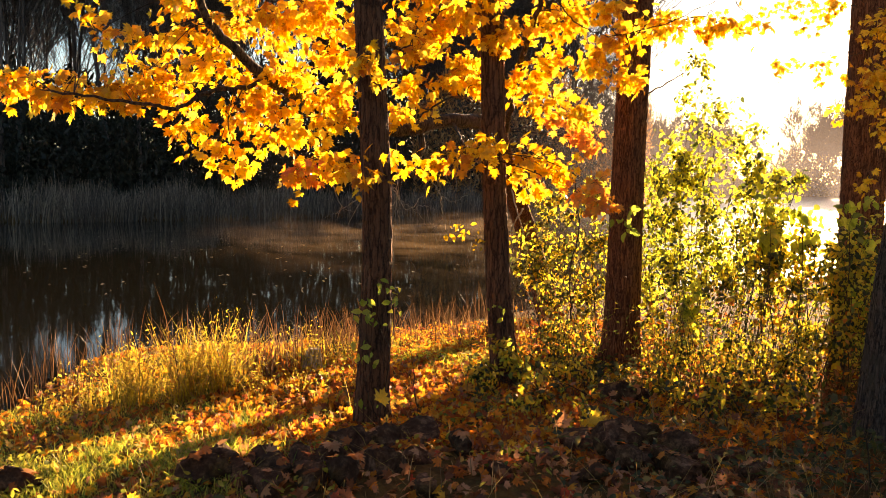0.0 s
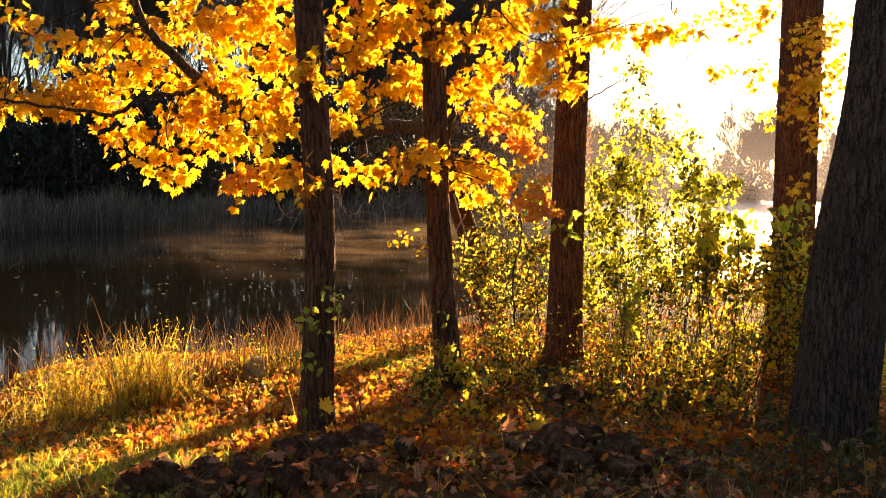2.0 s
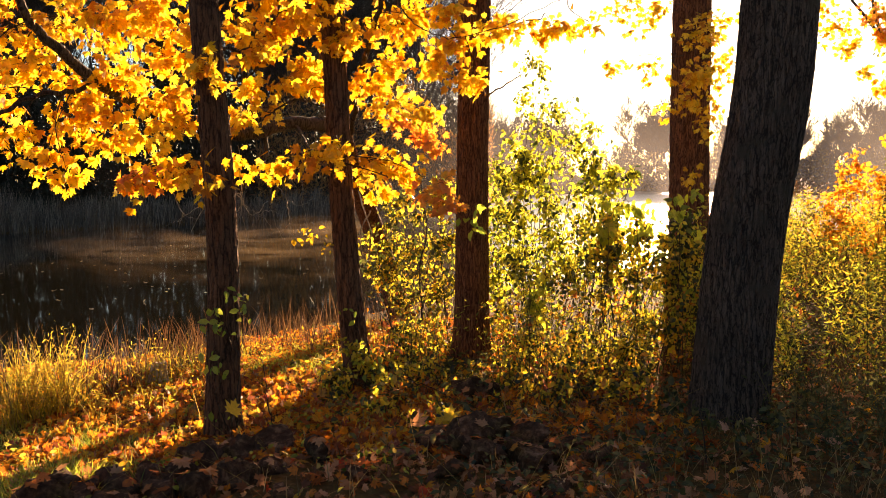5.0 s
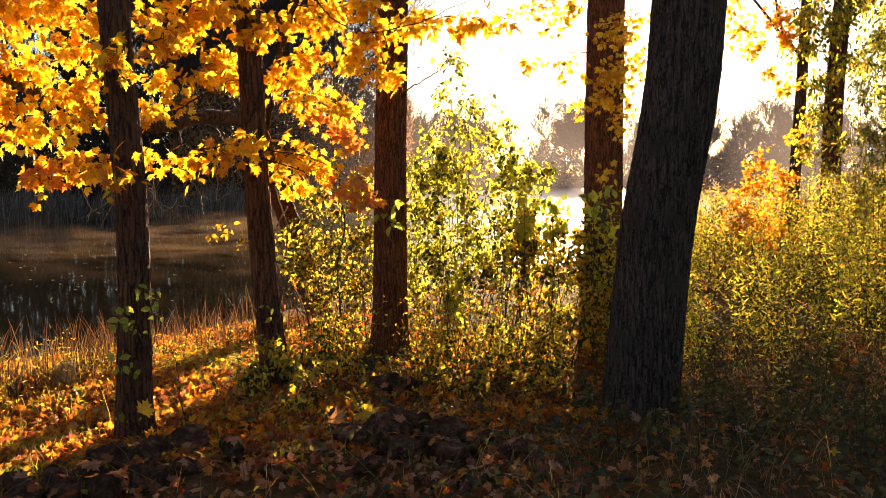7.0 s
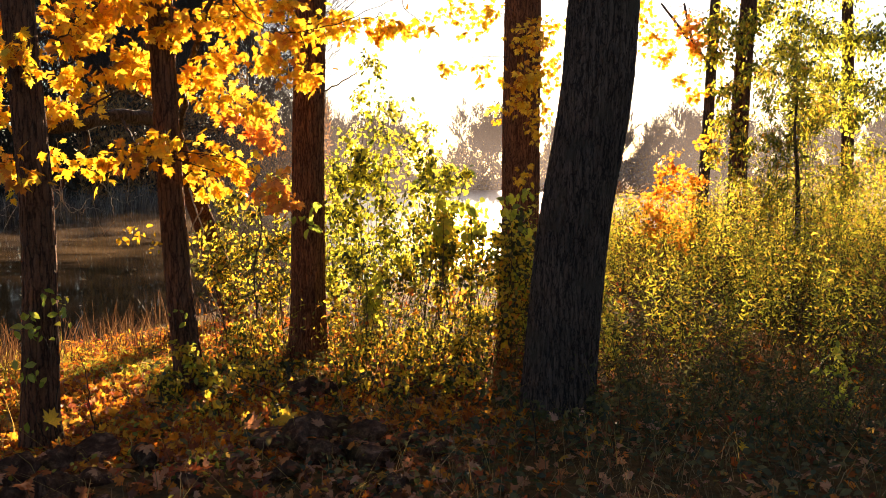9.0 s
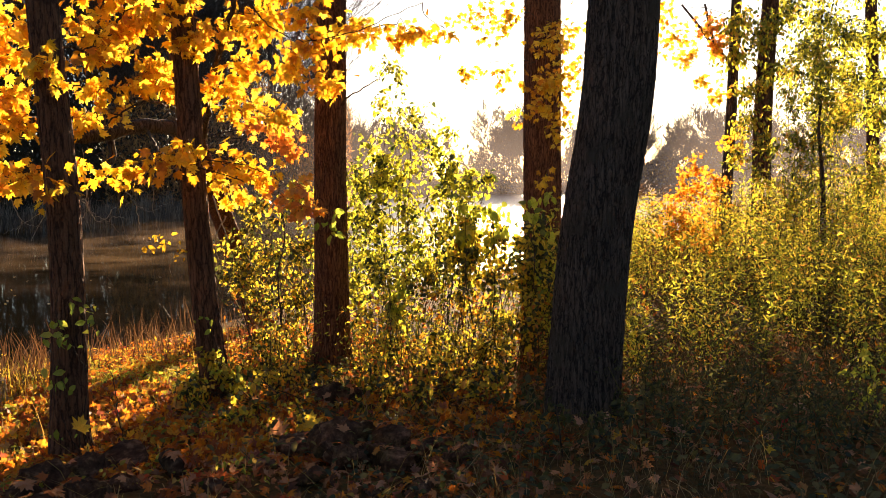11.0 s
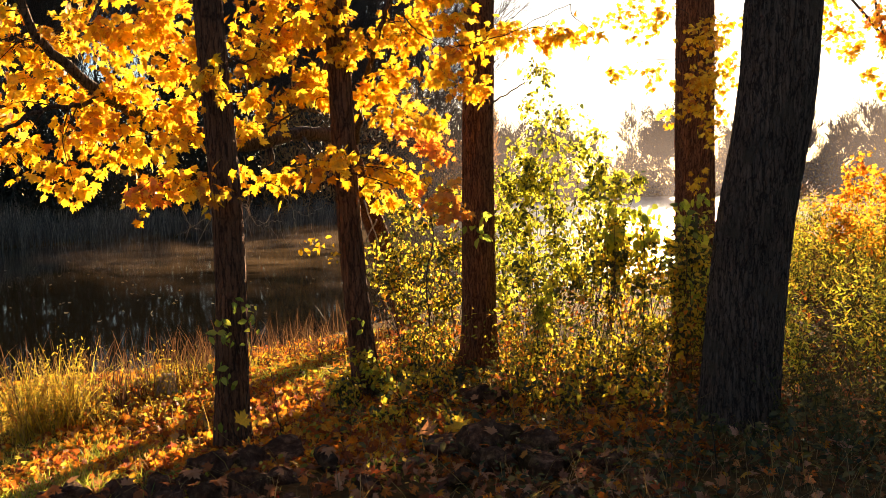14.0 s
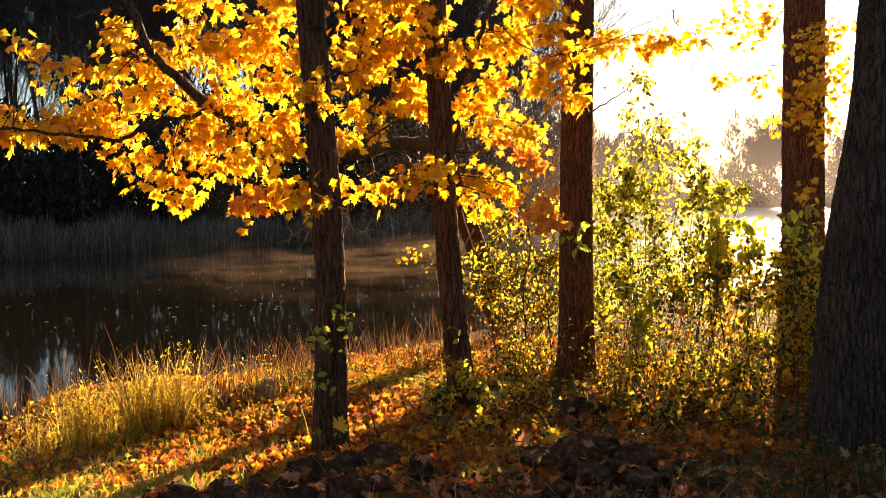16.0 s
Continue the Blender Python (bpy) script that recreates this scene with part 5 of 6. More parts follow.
b = Build()
k = 9000
az, d = np.radians(rng.uniform(29, 62, k)), rng.uniform(13, 45, k)
p = np.stack([d * np.sin(az), d * np.cos(az)], 1)
p = p[shore_distance(p[:, 0], p[:, 1]) > 0.3]
p = np.column_stack([p, height(p[:, 0], p[:, 1]) - 0.03])
blades(b, rng, p, rng.uniform(0.5, 1.15, len(p)), 0.03, 0.25, 0.3)
solo("meadow_grass", b, MAT_RUSSET, "tall brown meadow grass beyond the weeds", "grass", kind="stuff")
b = Build()
p = on_ground(rng, 520, -1.5, 7.0, 2.8, 7.5, 0.2)
blades(b, rng, p, rng.uniform(0.12, 0.4, len(p)), 0.004, 0.8, 1.3)
solo("dead_stems", b, MAT_STRAW, "pale bent dead grass stems on the ground", "grass", kind="stuff")

# ---- stones ----
def rock(x, y, size, seed, group="pile of field stones", flat=0.7, label="rough grey-brown field stone half sunk in leaves", sink=0.28):
    rng = np.random.default_rng(seed)
    bm = bmesh.new()
    bmesh.ops.create_icosphere(bm, subdivisions=4, radius=1.0)
    off = Vector(rng.uniform(-50, 50, 3))
    cuts = [(Vector(unit(rng.normal(0, 1, 3))), rng.uniform(0.35, 0.75)) for _ in range(9)]
    st = Vector((rng.uniform(0.8, 1.3), rng.uniform(0.7, 1.1), flat * rng.uniform(0.8, 1.2)))
    for v in bm.verts:
        c = v.co.copy()
        for nrm, dd in cuts:
            e = c.dot(nrm) - dd
            if e > 0:
                c -= nrm * e * 0.97
        c *= 1 + 0.22 * noise.noise(c * 1.6 + off) + 0.2 * abs(noise.noise(c * 3.5 + off)) + 0.13 * noise.noise(c * 8 + off) + 0.06 * noise.noise(c * 19 + off)
        v.co = Vector((c.x * st.x, c.y * st.y, c.z * st.z)) * size
    me = bpy.data.meshes.new("stone")
    bm.to_mesh(me)
    bm.free()
    me.polygons.foreach_set("use_smooth", np.full(len(me.polygons), True))
    me.materials.append(MAT_ROCK)
    ob = new("stone", me)
    ob.location = (x, y, float(height(x, y)) + size * st.z * (1 - 2 * sink) * 0.6)
    ob.rotation_euler = (rng.uniform(-0.2, 0.2), rng.uniform(-0.2, 0.2), rng.uniform(0, 6))
    return tagged(ob, label, "stone", group)


STONES = [
    (-1.23, 5.02, 0.14), (-1.00, 4.96, 0.13), (-0.77, 4.90, 0.16), (-1.24, 4.60, 0.13), (-0.90, 4.52, 0.14),
    (-0.66, 4.55, 0.13), (-0.50, 4.52, 0.13), (-0.33, 4.70, 0.15), (-0.52, 5.26, 0.19), (-0.34, 5.32, 0.17),
    (-0.14, 5.46, 0.17), (-0.55, 4.92, 0.13), (-1.07, 4.72, 0.11), (-0.12, 4.92, 0.12), (-0.84, 4.28, 0.11),
    (-0.48, 4.28, 0.11), (-0.10, 4.45, 0.10), (0.12, 5.15, 0.11), (0.30, 4.70, 0.09), (-2.24, 4.62, 0.13),
    (-1.12, 4.86, 0.09), (-0.88, 4.74, 0.11), (-0.68, 4.72, 0.10), (-1.38, 4.82, 0.09), (-0.40, 4.95, 0.10),
    (0.86, 5.22, 0.15), (1.10, 5.14, 0.22), (1.34, 5.08, 0.19), (1.62, 5.04, 0.14), (1.02, 4.86, 0.14),
    (1.28, 4.78, 0.16), (1.70, 4.80, 0.10), (1.34, 4.38, 0.10), (1.10, 4.40, 0.09), (0.80, 4.62, 0.10),
    (1.30, 6.45, 0.17), (1.48, 6.55, 0.14), (0.62, 4.95, 0.09), (1.46, 4.90, 0.12), (1.18, 5.00, 0.13),
]
drops = []
for i, (x, y, s) in enumerate(STONES):
    stone = rock(x, y, s, 100 + i, sink=0.14)
    m = stone.matrix_basis
    drops.append((x, y, s, [(m @ v.co, m.to_3x3() @ v.normal) for v in stone.data.vertices]))

# broken stump near the waterline
sx, sy = -1.14, 7.8
sz = float(height(sx, sy))
stump = thing("tree_stump", (sx, sy, sz), "small broken grey tree stump in the leaves", "stump")
b = Build()
bark_trunk(b, [(sx, sy, sz - 0.05), (sx + 0.005, sy, sz + 0.1), (sx + 0.02, sy, sz + 0.21)], (0.085, 0.07, 0.06), 0.008, 14, 40, 30, 8, 0.3)
part("trunk", b, MAT_DEADTWIG, stump)
for i in range(7):
    b = Build()
    a = i * 0.9
    q = np.array((sx + 0.02 + 0.045 * math.cos(a), sy + 0.045 * math.sin(a), sz + 0.19))
    b.tube([q, q + (0.003, 0, 0.03 + 0.02 * math.sin(i * 2.1))], (0.016, 0.003), 5)
    part("splinter", b, MAT_DEADTWIG, stump)


# dry leaves and stems low in the thicket
rng = np.random.default_rng(55)
b = Build()
k = 1500
p = np.stack([rng.uniform(0.7, 4.2, k), rng.uniform(6.2, 8.4, k)], 1)
p = np.column_stack([p, height(p[:, 0], p[:, 1]) + rng.uniform(0, 1, k) ** 1.4 * 0.75])
p = p[open_strip(p)]
k = len(p)
scatter(b, OVAL, p, rng.normal(0, 0.6, (k, 3)) + (0, 0, -0.4), rng.normal(0, 0.7, (k, 3)) + (0, -0.5, 0.3), rng.uniform(0.025, 0.06, k))
solo("dry_undergrowth", b, MAT_FALLEN, "small dry brown and orange leaves low in the thicket", "leaves", kind="stuff")
b = Build()
k = 110
p = np.stack([rng.uniform(0.7, 4.4, k), rng.uniform(6.3, 8.8, k)], 1)
p = np.column_stack([p, height(p[:, 0], p[:, 1]) - 0.02])
p = p[open_strip(p + (0, 0, 0.3))]
blades(b, rng, p, rng.uniform(0.4, 1.3, len(p)), 0.006, 0.25, 0.35)
solo("thicket_stems", b, MAT_TWIG, "thin dark stems standing in the thicket", "stems", kind="stuff")

# rank russet stems and low herbs on the bank beyond the slender trees
rng = np.random.default_rng(79)
b, lb, gb = Build(), Build(), Build()
p = on_ground(rng, 380, -0.9, 1.3, 8.9, 11.0, 0.05, sink=0.02)
blades(b, rng, p, rng.uniform(0.15, 0.5, len(p)), 0.008, 0.3, 0.5)
p = on_ground(rng, 60, -1.7, -0.3, 7.9, 9.4, 0.05, sink=0.02)
blades(b, rng, p, rng.uniform(0.15, 0.42, len(p)), 0.007, 0.3, 0.6)
p = patchy(rng, on_ground(rng, 5200, -0.9, 1.2, 7.9, 10.6, 0.05, sink=0.0), 2.6, -0.1)
n = len(p)
scatter(lb, LANCE, p + np.column_stack([np.zeros((n, 2)), rng.uniform(0.01, 0.13, n)]), rng.normal(0, 1, (n, 3)) * (1, 1, 0.5), rng.normal(0, 0.8, (n, 3)) + (0, -0.3, 0.5), rng.uniform(0.04, 0.085, n))
p = patchy(rng, on_ground(rng, 2200, -0.9, 1.1, 7.9, 9.6, 0.05, sink=0.0), 1.9, 0.05)
n = len(p)
scatter(gb, OVAL, p + np.column_stack([np.zeros((n, 2)), rng.uniform(0.01, 0.1, n)]), rng.normal(0, 1, (n, 3)) * (1, 1, 0.5), rng.normal(0, 0.8, (n, 3)) + (0, -0.3, 0.6), rng.uniform(0.03, 0.06, n))
solo("russet_stems", b, MAT_RUSSET, "russet dry stems at the waterline", "grass", kind="stuff")
solo("russet_herbs", lb, MAT_FALLEN, "low russet and golden herbs on the bank", "herbs", kind="stuff")
solo("green_herbs", gb, MAT_SHRUB, "low green herbs among the leaves on the bank", "herbs", kind="stuff")

# ---- fallen leaves ----
rng = np.random.default_rng(77)
b = Build()
spots = [patchy(rng, on_ground(rng, 9000, -4.2, 2.5, 4.0, 11.0, 0.05, sink=-0.03), 0.8, -0.2), on_ground(rng, 4200, -1.8, 1.2, 5.2, 8.8, 0.1, sink=-0.05), on_ground(rng, 1500, 0.6, 9.0, 2.6, 8.0, 0.1, sink=-0.03), on_ground(rng, 700, 0.4, 2.6, 5.3, 6.6, 0.1, sink=-0.06), on_ground(rng, 2600, -6.0, 8.0, -7.0, 4.0, 0.1, sink=-0.02)]
p = np.concatenate(spots)
p = p[(p[:, 1] > 5.15 - 0.25 * p[:, 0]) | (p[:, 0] < -1.4) | (rng.uniform(0, 1, len(p)) < 0.25)]
n = len(p)
maples(b, rng, p, rng.normal(0, 1, (n, 3)) * (1, 1, 0.35), rng.normal(0, 0.7, (n, 3)) + (-0.1, -0.5, 0.55), rng.uniform(0.032, 0.078, n))
solo("fallen_leaves", b, MAT_FALLEN, "orange and brown maple leaves strewn over the bank", "leaves", kind="stuff")
b = Build()
p = np.concatenate([on_ground(rng, 3600, 0.2, 9.0, 2.6, 8.0, 0.1, sink=-0.025), on_ground(rng, 1500, -1.7, 1.9, 3.6, 5.7, 0.1, sink=-0.03), on_ground(rng, 9000, -9.0, 11.0, -9.0, 3.4, 0.1, sink=-0.02)])
n = len(p)
maples(b, rng, p, rng.normal(0, 1, (n, 3)) * (1, 1, 0.3), rng.normal(0, 0.65, (n, 3)) + (0, -0.35, 0.7), rng.uniform(0.03, 0.075, n))
solo("withered_leaves", b, MAT_OLDLEAF, "withered brown maple leaves in the shaded grass", "leaves", kind="stuff")
fallen_meshes = []
for v, f in MAPLES:
    fb = Build()
    fb.add(v - (0, 0.36, 0), f)
    fallen_meshes.append(fb.mesh("fallen_leaf", MAT_FALLEN_ONE))
p = on_ground(rng, 250, -1.6, 5.2, 3.2, 6.2, 0.2, sink=0.0)
for q in p:
    ob = new("fallen_leaf", fallen_meshes[int(rng.integers(0, 4))])
    s = rng.uniform(0.05, 0.095)
    ob.matrix_world = pose(q[0], q[1], q[2] + 0.012, rng.normal(0, 18), rng.normal(0, 18), rng.uniform(0, 360)) @ Matrix.Diagonal((s, s, s, 1))
    tagged(ob, "curled orange-brown maple leaf lying on the ground", "leaf", "fallen leaves")

# leaves that lie on the stones
for x, y, s, tops in drops:
    for _ in range(int(rng.integers(2, 5))):
        a, d = rng.uniform(0, 6.28), s * 0.7 * math.sqrt(rng.uniform(0, 1))
        px, py = x + d * math.cos(a), y + d * math.sin(a)
        hit, nrm = max(tops, key=lambda q: q[0].z - 8 * math.hypot(q[0].x - px, q[0].y - py))
        nrm = (nrm.normalized() + Vector((0, 0, 0.5))).normalized()
        ob = new("fallen_leaf", fallen_meshes[int(rng.integers(0, 4))])
        size = rng.uniform(0.05, 0.085)
        ob.matrix_world = Matrix.Translation(hit + nrm * 0.012) @ nrm.to_track_quat("Z", "Y").to_matrix().to_4x4() @ pose(0, 0, 0, rng.normal(0, 8), rng.normal(0, 8), rng.uniform(0, 360)) @ Matrix.Diagonal((size, size, size, 1))
        tagged(ob, "curled orange-brown maple leaf lying on a stone", "leaf", "fallen leaves")

MAT_PALE = leaf_material("faded_pink_leaf", [(0.0, (0.72, 0.34, 0.2)), (1.0, (0.8, 0.44, 0.28))], 0.4, 0.03, single=True)
MAT_RED = leaf_material("crimson_leaf", [(0.0, (0.5, 0.03, 0.02)), (1.0, (0.66, 0.07, 0.04))], 0.55, 0.03, single=True)
MAT_YELLOW = leaf_material("bright_yellow_leaf", [(0.0, (0.93, 0.56, 0.03)), (1.0, (0.95, 0.66, 0.05))], 0.6, 0.03, single=True)
for x, y, z, s, mat, words in ((0.99, 5.62, 0.13, 0.13, MAT_YELLOW, "bright yellow maple leaf standing among the stones"), (0.94, 5.64, 0.09, 0.09, MAT_YELLOW, "yellow maple leaf standing among the stones"), (0.76, 5.52, 0.13, 0.13, MAT_FALLEN_ONE, "orange maple leaf among the stones"), (2.68, 5.2, 0.06, 0.085, MAT_PALE, "faded pink maple leaf at the foot of a large tree"), (2.88, 5.2, 0.06, 0.07, MAT_PALE, "faded pink maple leaf at the foot of a large tree"), (3.15, 4.75, 0.06, 0.1, MAT_PALE, "faded curled maple leaf in the shaded grass"), (2.2, 4.4, 0.03, 0.08, MAT_FALLEN_ONE, "orange maple leaf in the shaded grass"), (3.69, 4.45, 0.06, 0.06, MAT_RED, "small crimson leaf in the shaded grass"), (3.74, 4.50, 0.09, 0.05, MAT_RED, "small crimson leaf in the shaded grass"), (3.63, 4.62, 0.07, 0.05, MAT_RED, "small crimson leaf in the shaded grass"), (4.2, 4.9, 0.05, 0.08, MAT_PALE, "faded brown maple leaf in the shaded grass"), (3.4, 4.2, 0.04, 0.07, MAT_YELLOW, "small yellow leaf in the shaded grass"), (-0.38, 5.69, 0.26, 0.12, MAT_YELLOW, "bright yellow maple leaf caught on a trunk")):
    fb = Build()
    fb.add(MAPLES[0][0] - (0, 0.36, 0), MAPLES[0][1])
    ob = new("fallen_leaf", fb.mesh("fallen_leaf", mat))
    ob.matrix_world = pose(x, y, float(height(x, y)) + z, 55, rng.normal(0, 15), rng.uniform(-40, 40)) @ Matrix.Diagonal((s, s, s, 1))
    tagged(ob, words, "leaf", "fallen leaves")

b = Build()
k = 120
p = np.stack([rng.uniform(-12, 0.5, k), rng.uniform(15, 34, k), np.full(k, WATER_Z + 0.006)], 1)
p = p[shore_distance(p[:, 0], p[:, 1]) < -0.6]
k = len(p)
scatter(b, MAPLES[0], p, rng.normal(0, 1, (k, 3)) * (1, 1, 0.03), np.tile((0.0, 0.0, 1.0), (k, 1)) + rng.normal(0, 0.05, (k, 3)), rng.uniform(0.035, 0.085, k))
solo("floating_leaves", b, MAT_FLOAT, "pale yellow leaves floating on the dark water", "leaves", kind="stuff")

# ---- vines, hanging twigs ----
def twig_thing(name, paths, radius, mat, label, leaves=0, size=0.05, seed=0, shape=VINE_LEAF):
    rng = np.random.default_rng(seed)
    ob = thing(name, paths[0][0], label, "twig" if not leaves else "vine", "twigs and vines")
    for path in paths:
        b = Build()
        p = smooth_path(path, 7)
        p[1:-1] += rng.normal(0, 0.006, p[1:-1].shape)
        b.tube(p, np.linspace(radius, radius * 0.35, len(p)), 5)
        part("stem", b, mat, ob)
        if leaves:
            k = np.clip(np.rint(rng.choice(rng.uniform(0.15, 1, 3), leaves) * len(p) + rng.normal(0, 1.3, leaves)), 0, len(p) - 1).astype(int)
            q = p[k] + rng.normal(0, 0.042, (leaves, 3)) + (0, -0.03, 0)
            tip, face = rng.normal(0, 0.5, (leaves, 3)) + (0, 0, -0.6), rng.normal(0, 0.4, (leaves, 3)) + (0, -0.8, 0.3)
            for item in zip(q, tip, face, rng.uniform(0.5, 1.3, leaves) * size):
                leaf = new("leaf", shape)
                leaf.parent = ob
                leaf.matrix_local = leaf_pose(*item, ob.location)
    return ob


twig_thing("vine", [[(-0.41, 5.79, 0.03), (-0.48, 5.76, 0.24), (-0.47, 5.78, 0.43), (-0.50, 5.78, 0.61)],
    [(-0.40, 5.79, 0.05), (-0.34, 5.79, 0.50), (-0.47, 5.78, 0.78), (-0.49, 5.76, 0.97)],
    [(-0.34, 5.79, 0.50), (-0.30, 5.79, 0.73), (-0.35, 5.79, 0.89)]], 0.004, MAT_TWIG, "green-leaved vine climbing a slender trunk", 15, 0.06, seed=1)
twig_thing("vine", [[(0.43, 6.79, -0.03), (0.54, 6.83, 0.32), (0.45, 6.88, 0.61), (0.43, 6.89, 0.83)],
    [(0.59, 6.78, -0.03), (0.62, 6.77, 0.24), (0.51, 6.78, 0.46)]], 0.004, MAT_TWIG, "leafy shoots at the foot of a dark slender trunk", 26, 0.055, seed=2)
twig_thing("vine", [[(1.69, 7.51, 1.59), (1.60, 7.53, 1.47), (1.53, 7.55, 1.32), (1.60, 7.53, 1.16)]], 0.003, MAT_TWIG, "hanging vine with pale green leaves on a trunk", 14, 0.09, seed=3)
twig_thing("yellow_twig", [[(0.39, 7.19, 1.07), (0.23, 7.10, 1.18), (0.05, 7.00, 1.24)]], 0.004, MAT_TWIG, "twig with bright yellow leaves over the water", 30, 0.06, seed=4, shape=leaf_mesh(MAT_YELLOW))
twig_thing("dead_twig", [[(-0.42, 7.89, 1.55), (-0.66, 7.77, 1.49), (-0.86, 7.65, 1.36), (-1.00, 7.63, 1.29)],
    [(-0.70, 7.77, 1.46), (-0.82, 7.76, 1.22)],
    [(-0.42, 7.89, 1.55), (-0.32, 7.89, 1.36), (-0.19, 7.90, 1.47), (-0.07, 7.90, 1.49)]], 0.005, MAT_DEADTWIG, "bare grey twigs drooping from a limb", seed=5)
twig_thing("dead_twig", [[(-0.45, 7.59, 1.60), (-0.37, 7.59, 1.46), (-0.25, 7.60, 1.37), (-0.13, 7.60, 1.23)],
    [(-0.37, 7.59, 1.46), (-0.50, 7.58, 1.36), (-0.60, 7.58, 1.33)],
    [(-0.10, 7.70, 1.60), (-0.02, 7.70, 1.48), (0.00, 7.70, 1.29), (0.04, 7.70, 1.18)],
    [(-0.02, 7.70, 1.48), (0.09, 7.70, 1.44), (0.23, 7.70, 1.50)],
    [(0.00, 7.70, 1.29), (-0.11, 7.70, 1.16)],
    [(-0.25, 7.60, 1.37), (-0.17, 7.60, 1.40), (-0.07, 7.60, 1.37)],
    [(-0.88, 7.15, 1.57), (-0.81, 7.15, 1.41), (-0.68, 7.17, 1.35)],
    [(-0.81, 7.15, 1.41), (-0.85, 7.15, 1.29)]], 0.0045, MAT_DEADTWIG, "network of bare pale twigs under a limb", seed=15)
twig_thing("hanging_strand", [[(-0.39, 7.79, 1.71), (-0.40, 7.79, 1.47), (-0.35, 7.79, 1.12), (-0.23, 7.80, 0.83)],
    [(-0.16, 7.90, 1.56), (-0.13, 7.90, 1.32), (-0.04, 7.90, 1.07)],
    [(0.12, 8.00, 1.62), (0.14, 8.00, 1.32), (0.25, 8.00, 0.86)],
    [(-0.41, 7.69, 1.95), (-0.38, 7.69, 1.56), (-0.37, 7.69, 1.27)]], 0.003, MAT_DEADTWIG, "thin pale dead vine strands hanging down", seed=6)
twig_thing("leaning_stem", [[(0.73, 9.57, 1.54), (0.85, 9.26, 1.04), (0.98, 8.95, 0.44)],
    [(0.82, 9.16, 1.34), (0.71, 9.17, 0.99), (0.96, 8.95, 0.27)]], 0.009, MAT_DEADTWIG, "pale leaning dead sapling stems", seed=7)
twig_thing("bare_branch", [[(1.73, 7.71, 2.37), (1.91, 7.67, 2.47), (2.04, 7.63, 2.56), (2.11, 7.61, 2.70)]], 0.008, MAT_TWIG, "thin bare branch against the bright sky", seed=8)
twig_thing("dark_stem", [[(1.16, 7.92, 0.38), (1.14, 7.92, 0.84), (1.21, 7.91, 1.19), (1.11, 7.52, 1.59), (1.01, 7.23, 1.93)]], 0.009, MAT_TWIG, "thin dark crooked stem in the thicket", seed=9)
twig_thing("dark_stem", [[(-0.15, 6.10, -0.05), (-0.18, 6.10, 0.17), (-0.20, 6.10, 0.37), (-0.25, 6.09, 0.56)]], 0.005, MAT_TWIG, "thin bare weed stem beside a trunk", seed=10)


# ---- far woods ----
def forest_model(seed, tall, leafy, least=0.014):
    rng = np.random.default_rng(seed)
    tubes = []
    grow(rng, (0, 0, -0.3), (0, 0, 1), tall, 0.0075 * tall, 3, tubes, (8, 13) if not leafy else (5, 8), 0.8 if least < 0.04 else 0.95, 7, 0.045, (0.2, 0.34))
    b, tips = Build(), []
    for p, r, s in tubes:
        b.tube(p, np.maximum(r, least), s, False)
        tips.append(p[1:])
    ob = thing("forest_tree", (0, 0, 0), "tall bare grey-brown tree in the far woods" if not leafy else "hazy tree with thin tan autumn leaves", "tree", "far woods")
    part("trunk", b, MAT_FARWOOD, ob)
    if leafy:
        tips = np.concatenate(tips)
        n = leafy
        pos = tips[rng.integers(0, len(tips), n)] + rng.normal(0, 0.28, (n, 3))
        lb = Build()
        scatter(lb, OVAL, pos, rng.normal(0, 1, (n, 3)), rng.normal(0, 1, (n, 3)), rng.uniform(0.14, 0.28, n))
        part("crown", lb, MAT_FARLEAF, ob)
    return ob


rng = np.random.default_rng(9)
bare = [forest_model(40 + k, 15 + 1.5 * k, 0) for k in range(4)]
far_bare = [forest_model(50 + k, 15 + 1.5 * k, 0, 0.06) for k in range(3)]
leafy = [forest_model(60 + k, 11 + 1.5 * k, 4200, 0.05) for k in range(3)]
edge = smooth_path(LAKE[23:31], 12)
used = set()


def plant(models, x, y, s):
    m = pose(x, y, float(height(x, y)) - 0.1, 0, 0, rng.uniform(0, 360))
    k = int(rng.integers(0, len(models)))
    src = models[k]
    if (id(src)) not in used:
        used.add(id(src))
        ob = src
        ob.matrix_basis = m
    else:
        ob = copy_thing(src, m)
    ob.scale = (s, s, s)


for i in range(70):
    az = radians(rng.uniform(-31, 9))
    d = rng.uniform(0, 1) ** 1.3
    r = np.interp(math.degrees(az), (-31, -27, -18, -9, 0, 9), (44, 44, 46, 50, 58, 70)) + 5 + 26 * d
    plant(bare, r * math.sin(az), r * math.cos(az), rng.uniform(0.8, 1.25))
for i in range(120):
    az = radians(rng.uniform(7, 52))
    r = np.interp(math.degrees(az), (7, 14, 22, 28, 34, 52), (95, 165, 190, 175, 120, 90)) + rng.uniform(0, 30)
    if rng.uniform() < 0.5:
        plant(leafy, r * math.sin(az), r * math.cos(az), rng.uniform(0.42, 0.76) * min(1.0, r / 185))
    else:
        plant(far_bare, r * math.sin(az), r * math.cos(az), rng.uniform(0.45, 0.72) * min(1.0, r / 185))
for i in range(16):
    az = radians(rng.uniform(-3, 11))
    r = np.interp(math.degrees(az), (-3, 11), (60, 82)) + rng.uniform(2, 16)
    plant(bare, r * math.sin(az), r * math.cos(az), rng.uniform(0.6, 0.9))

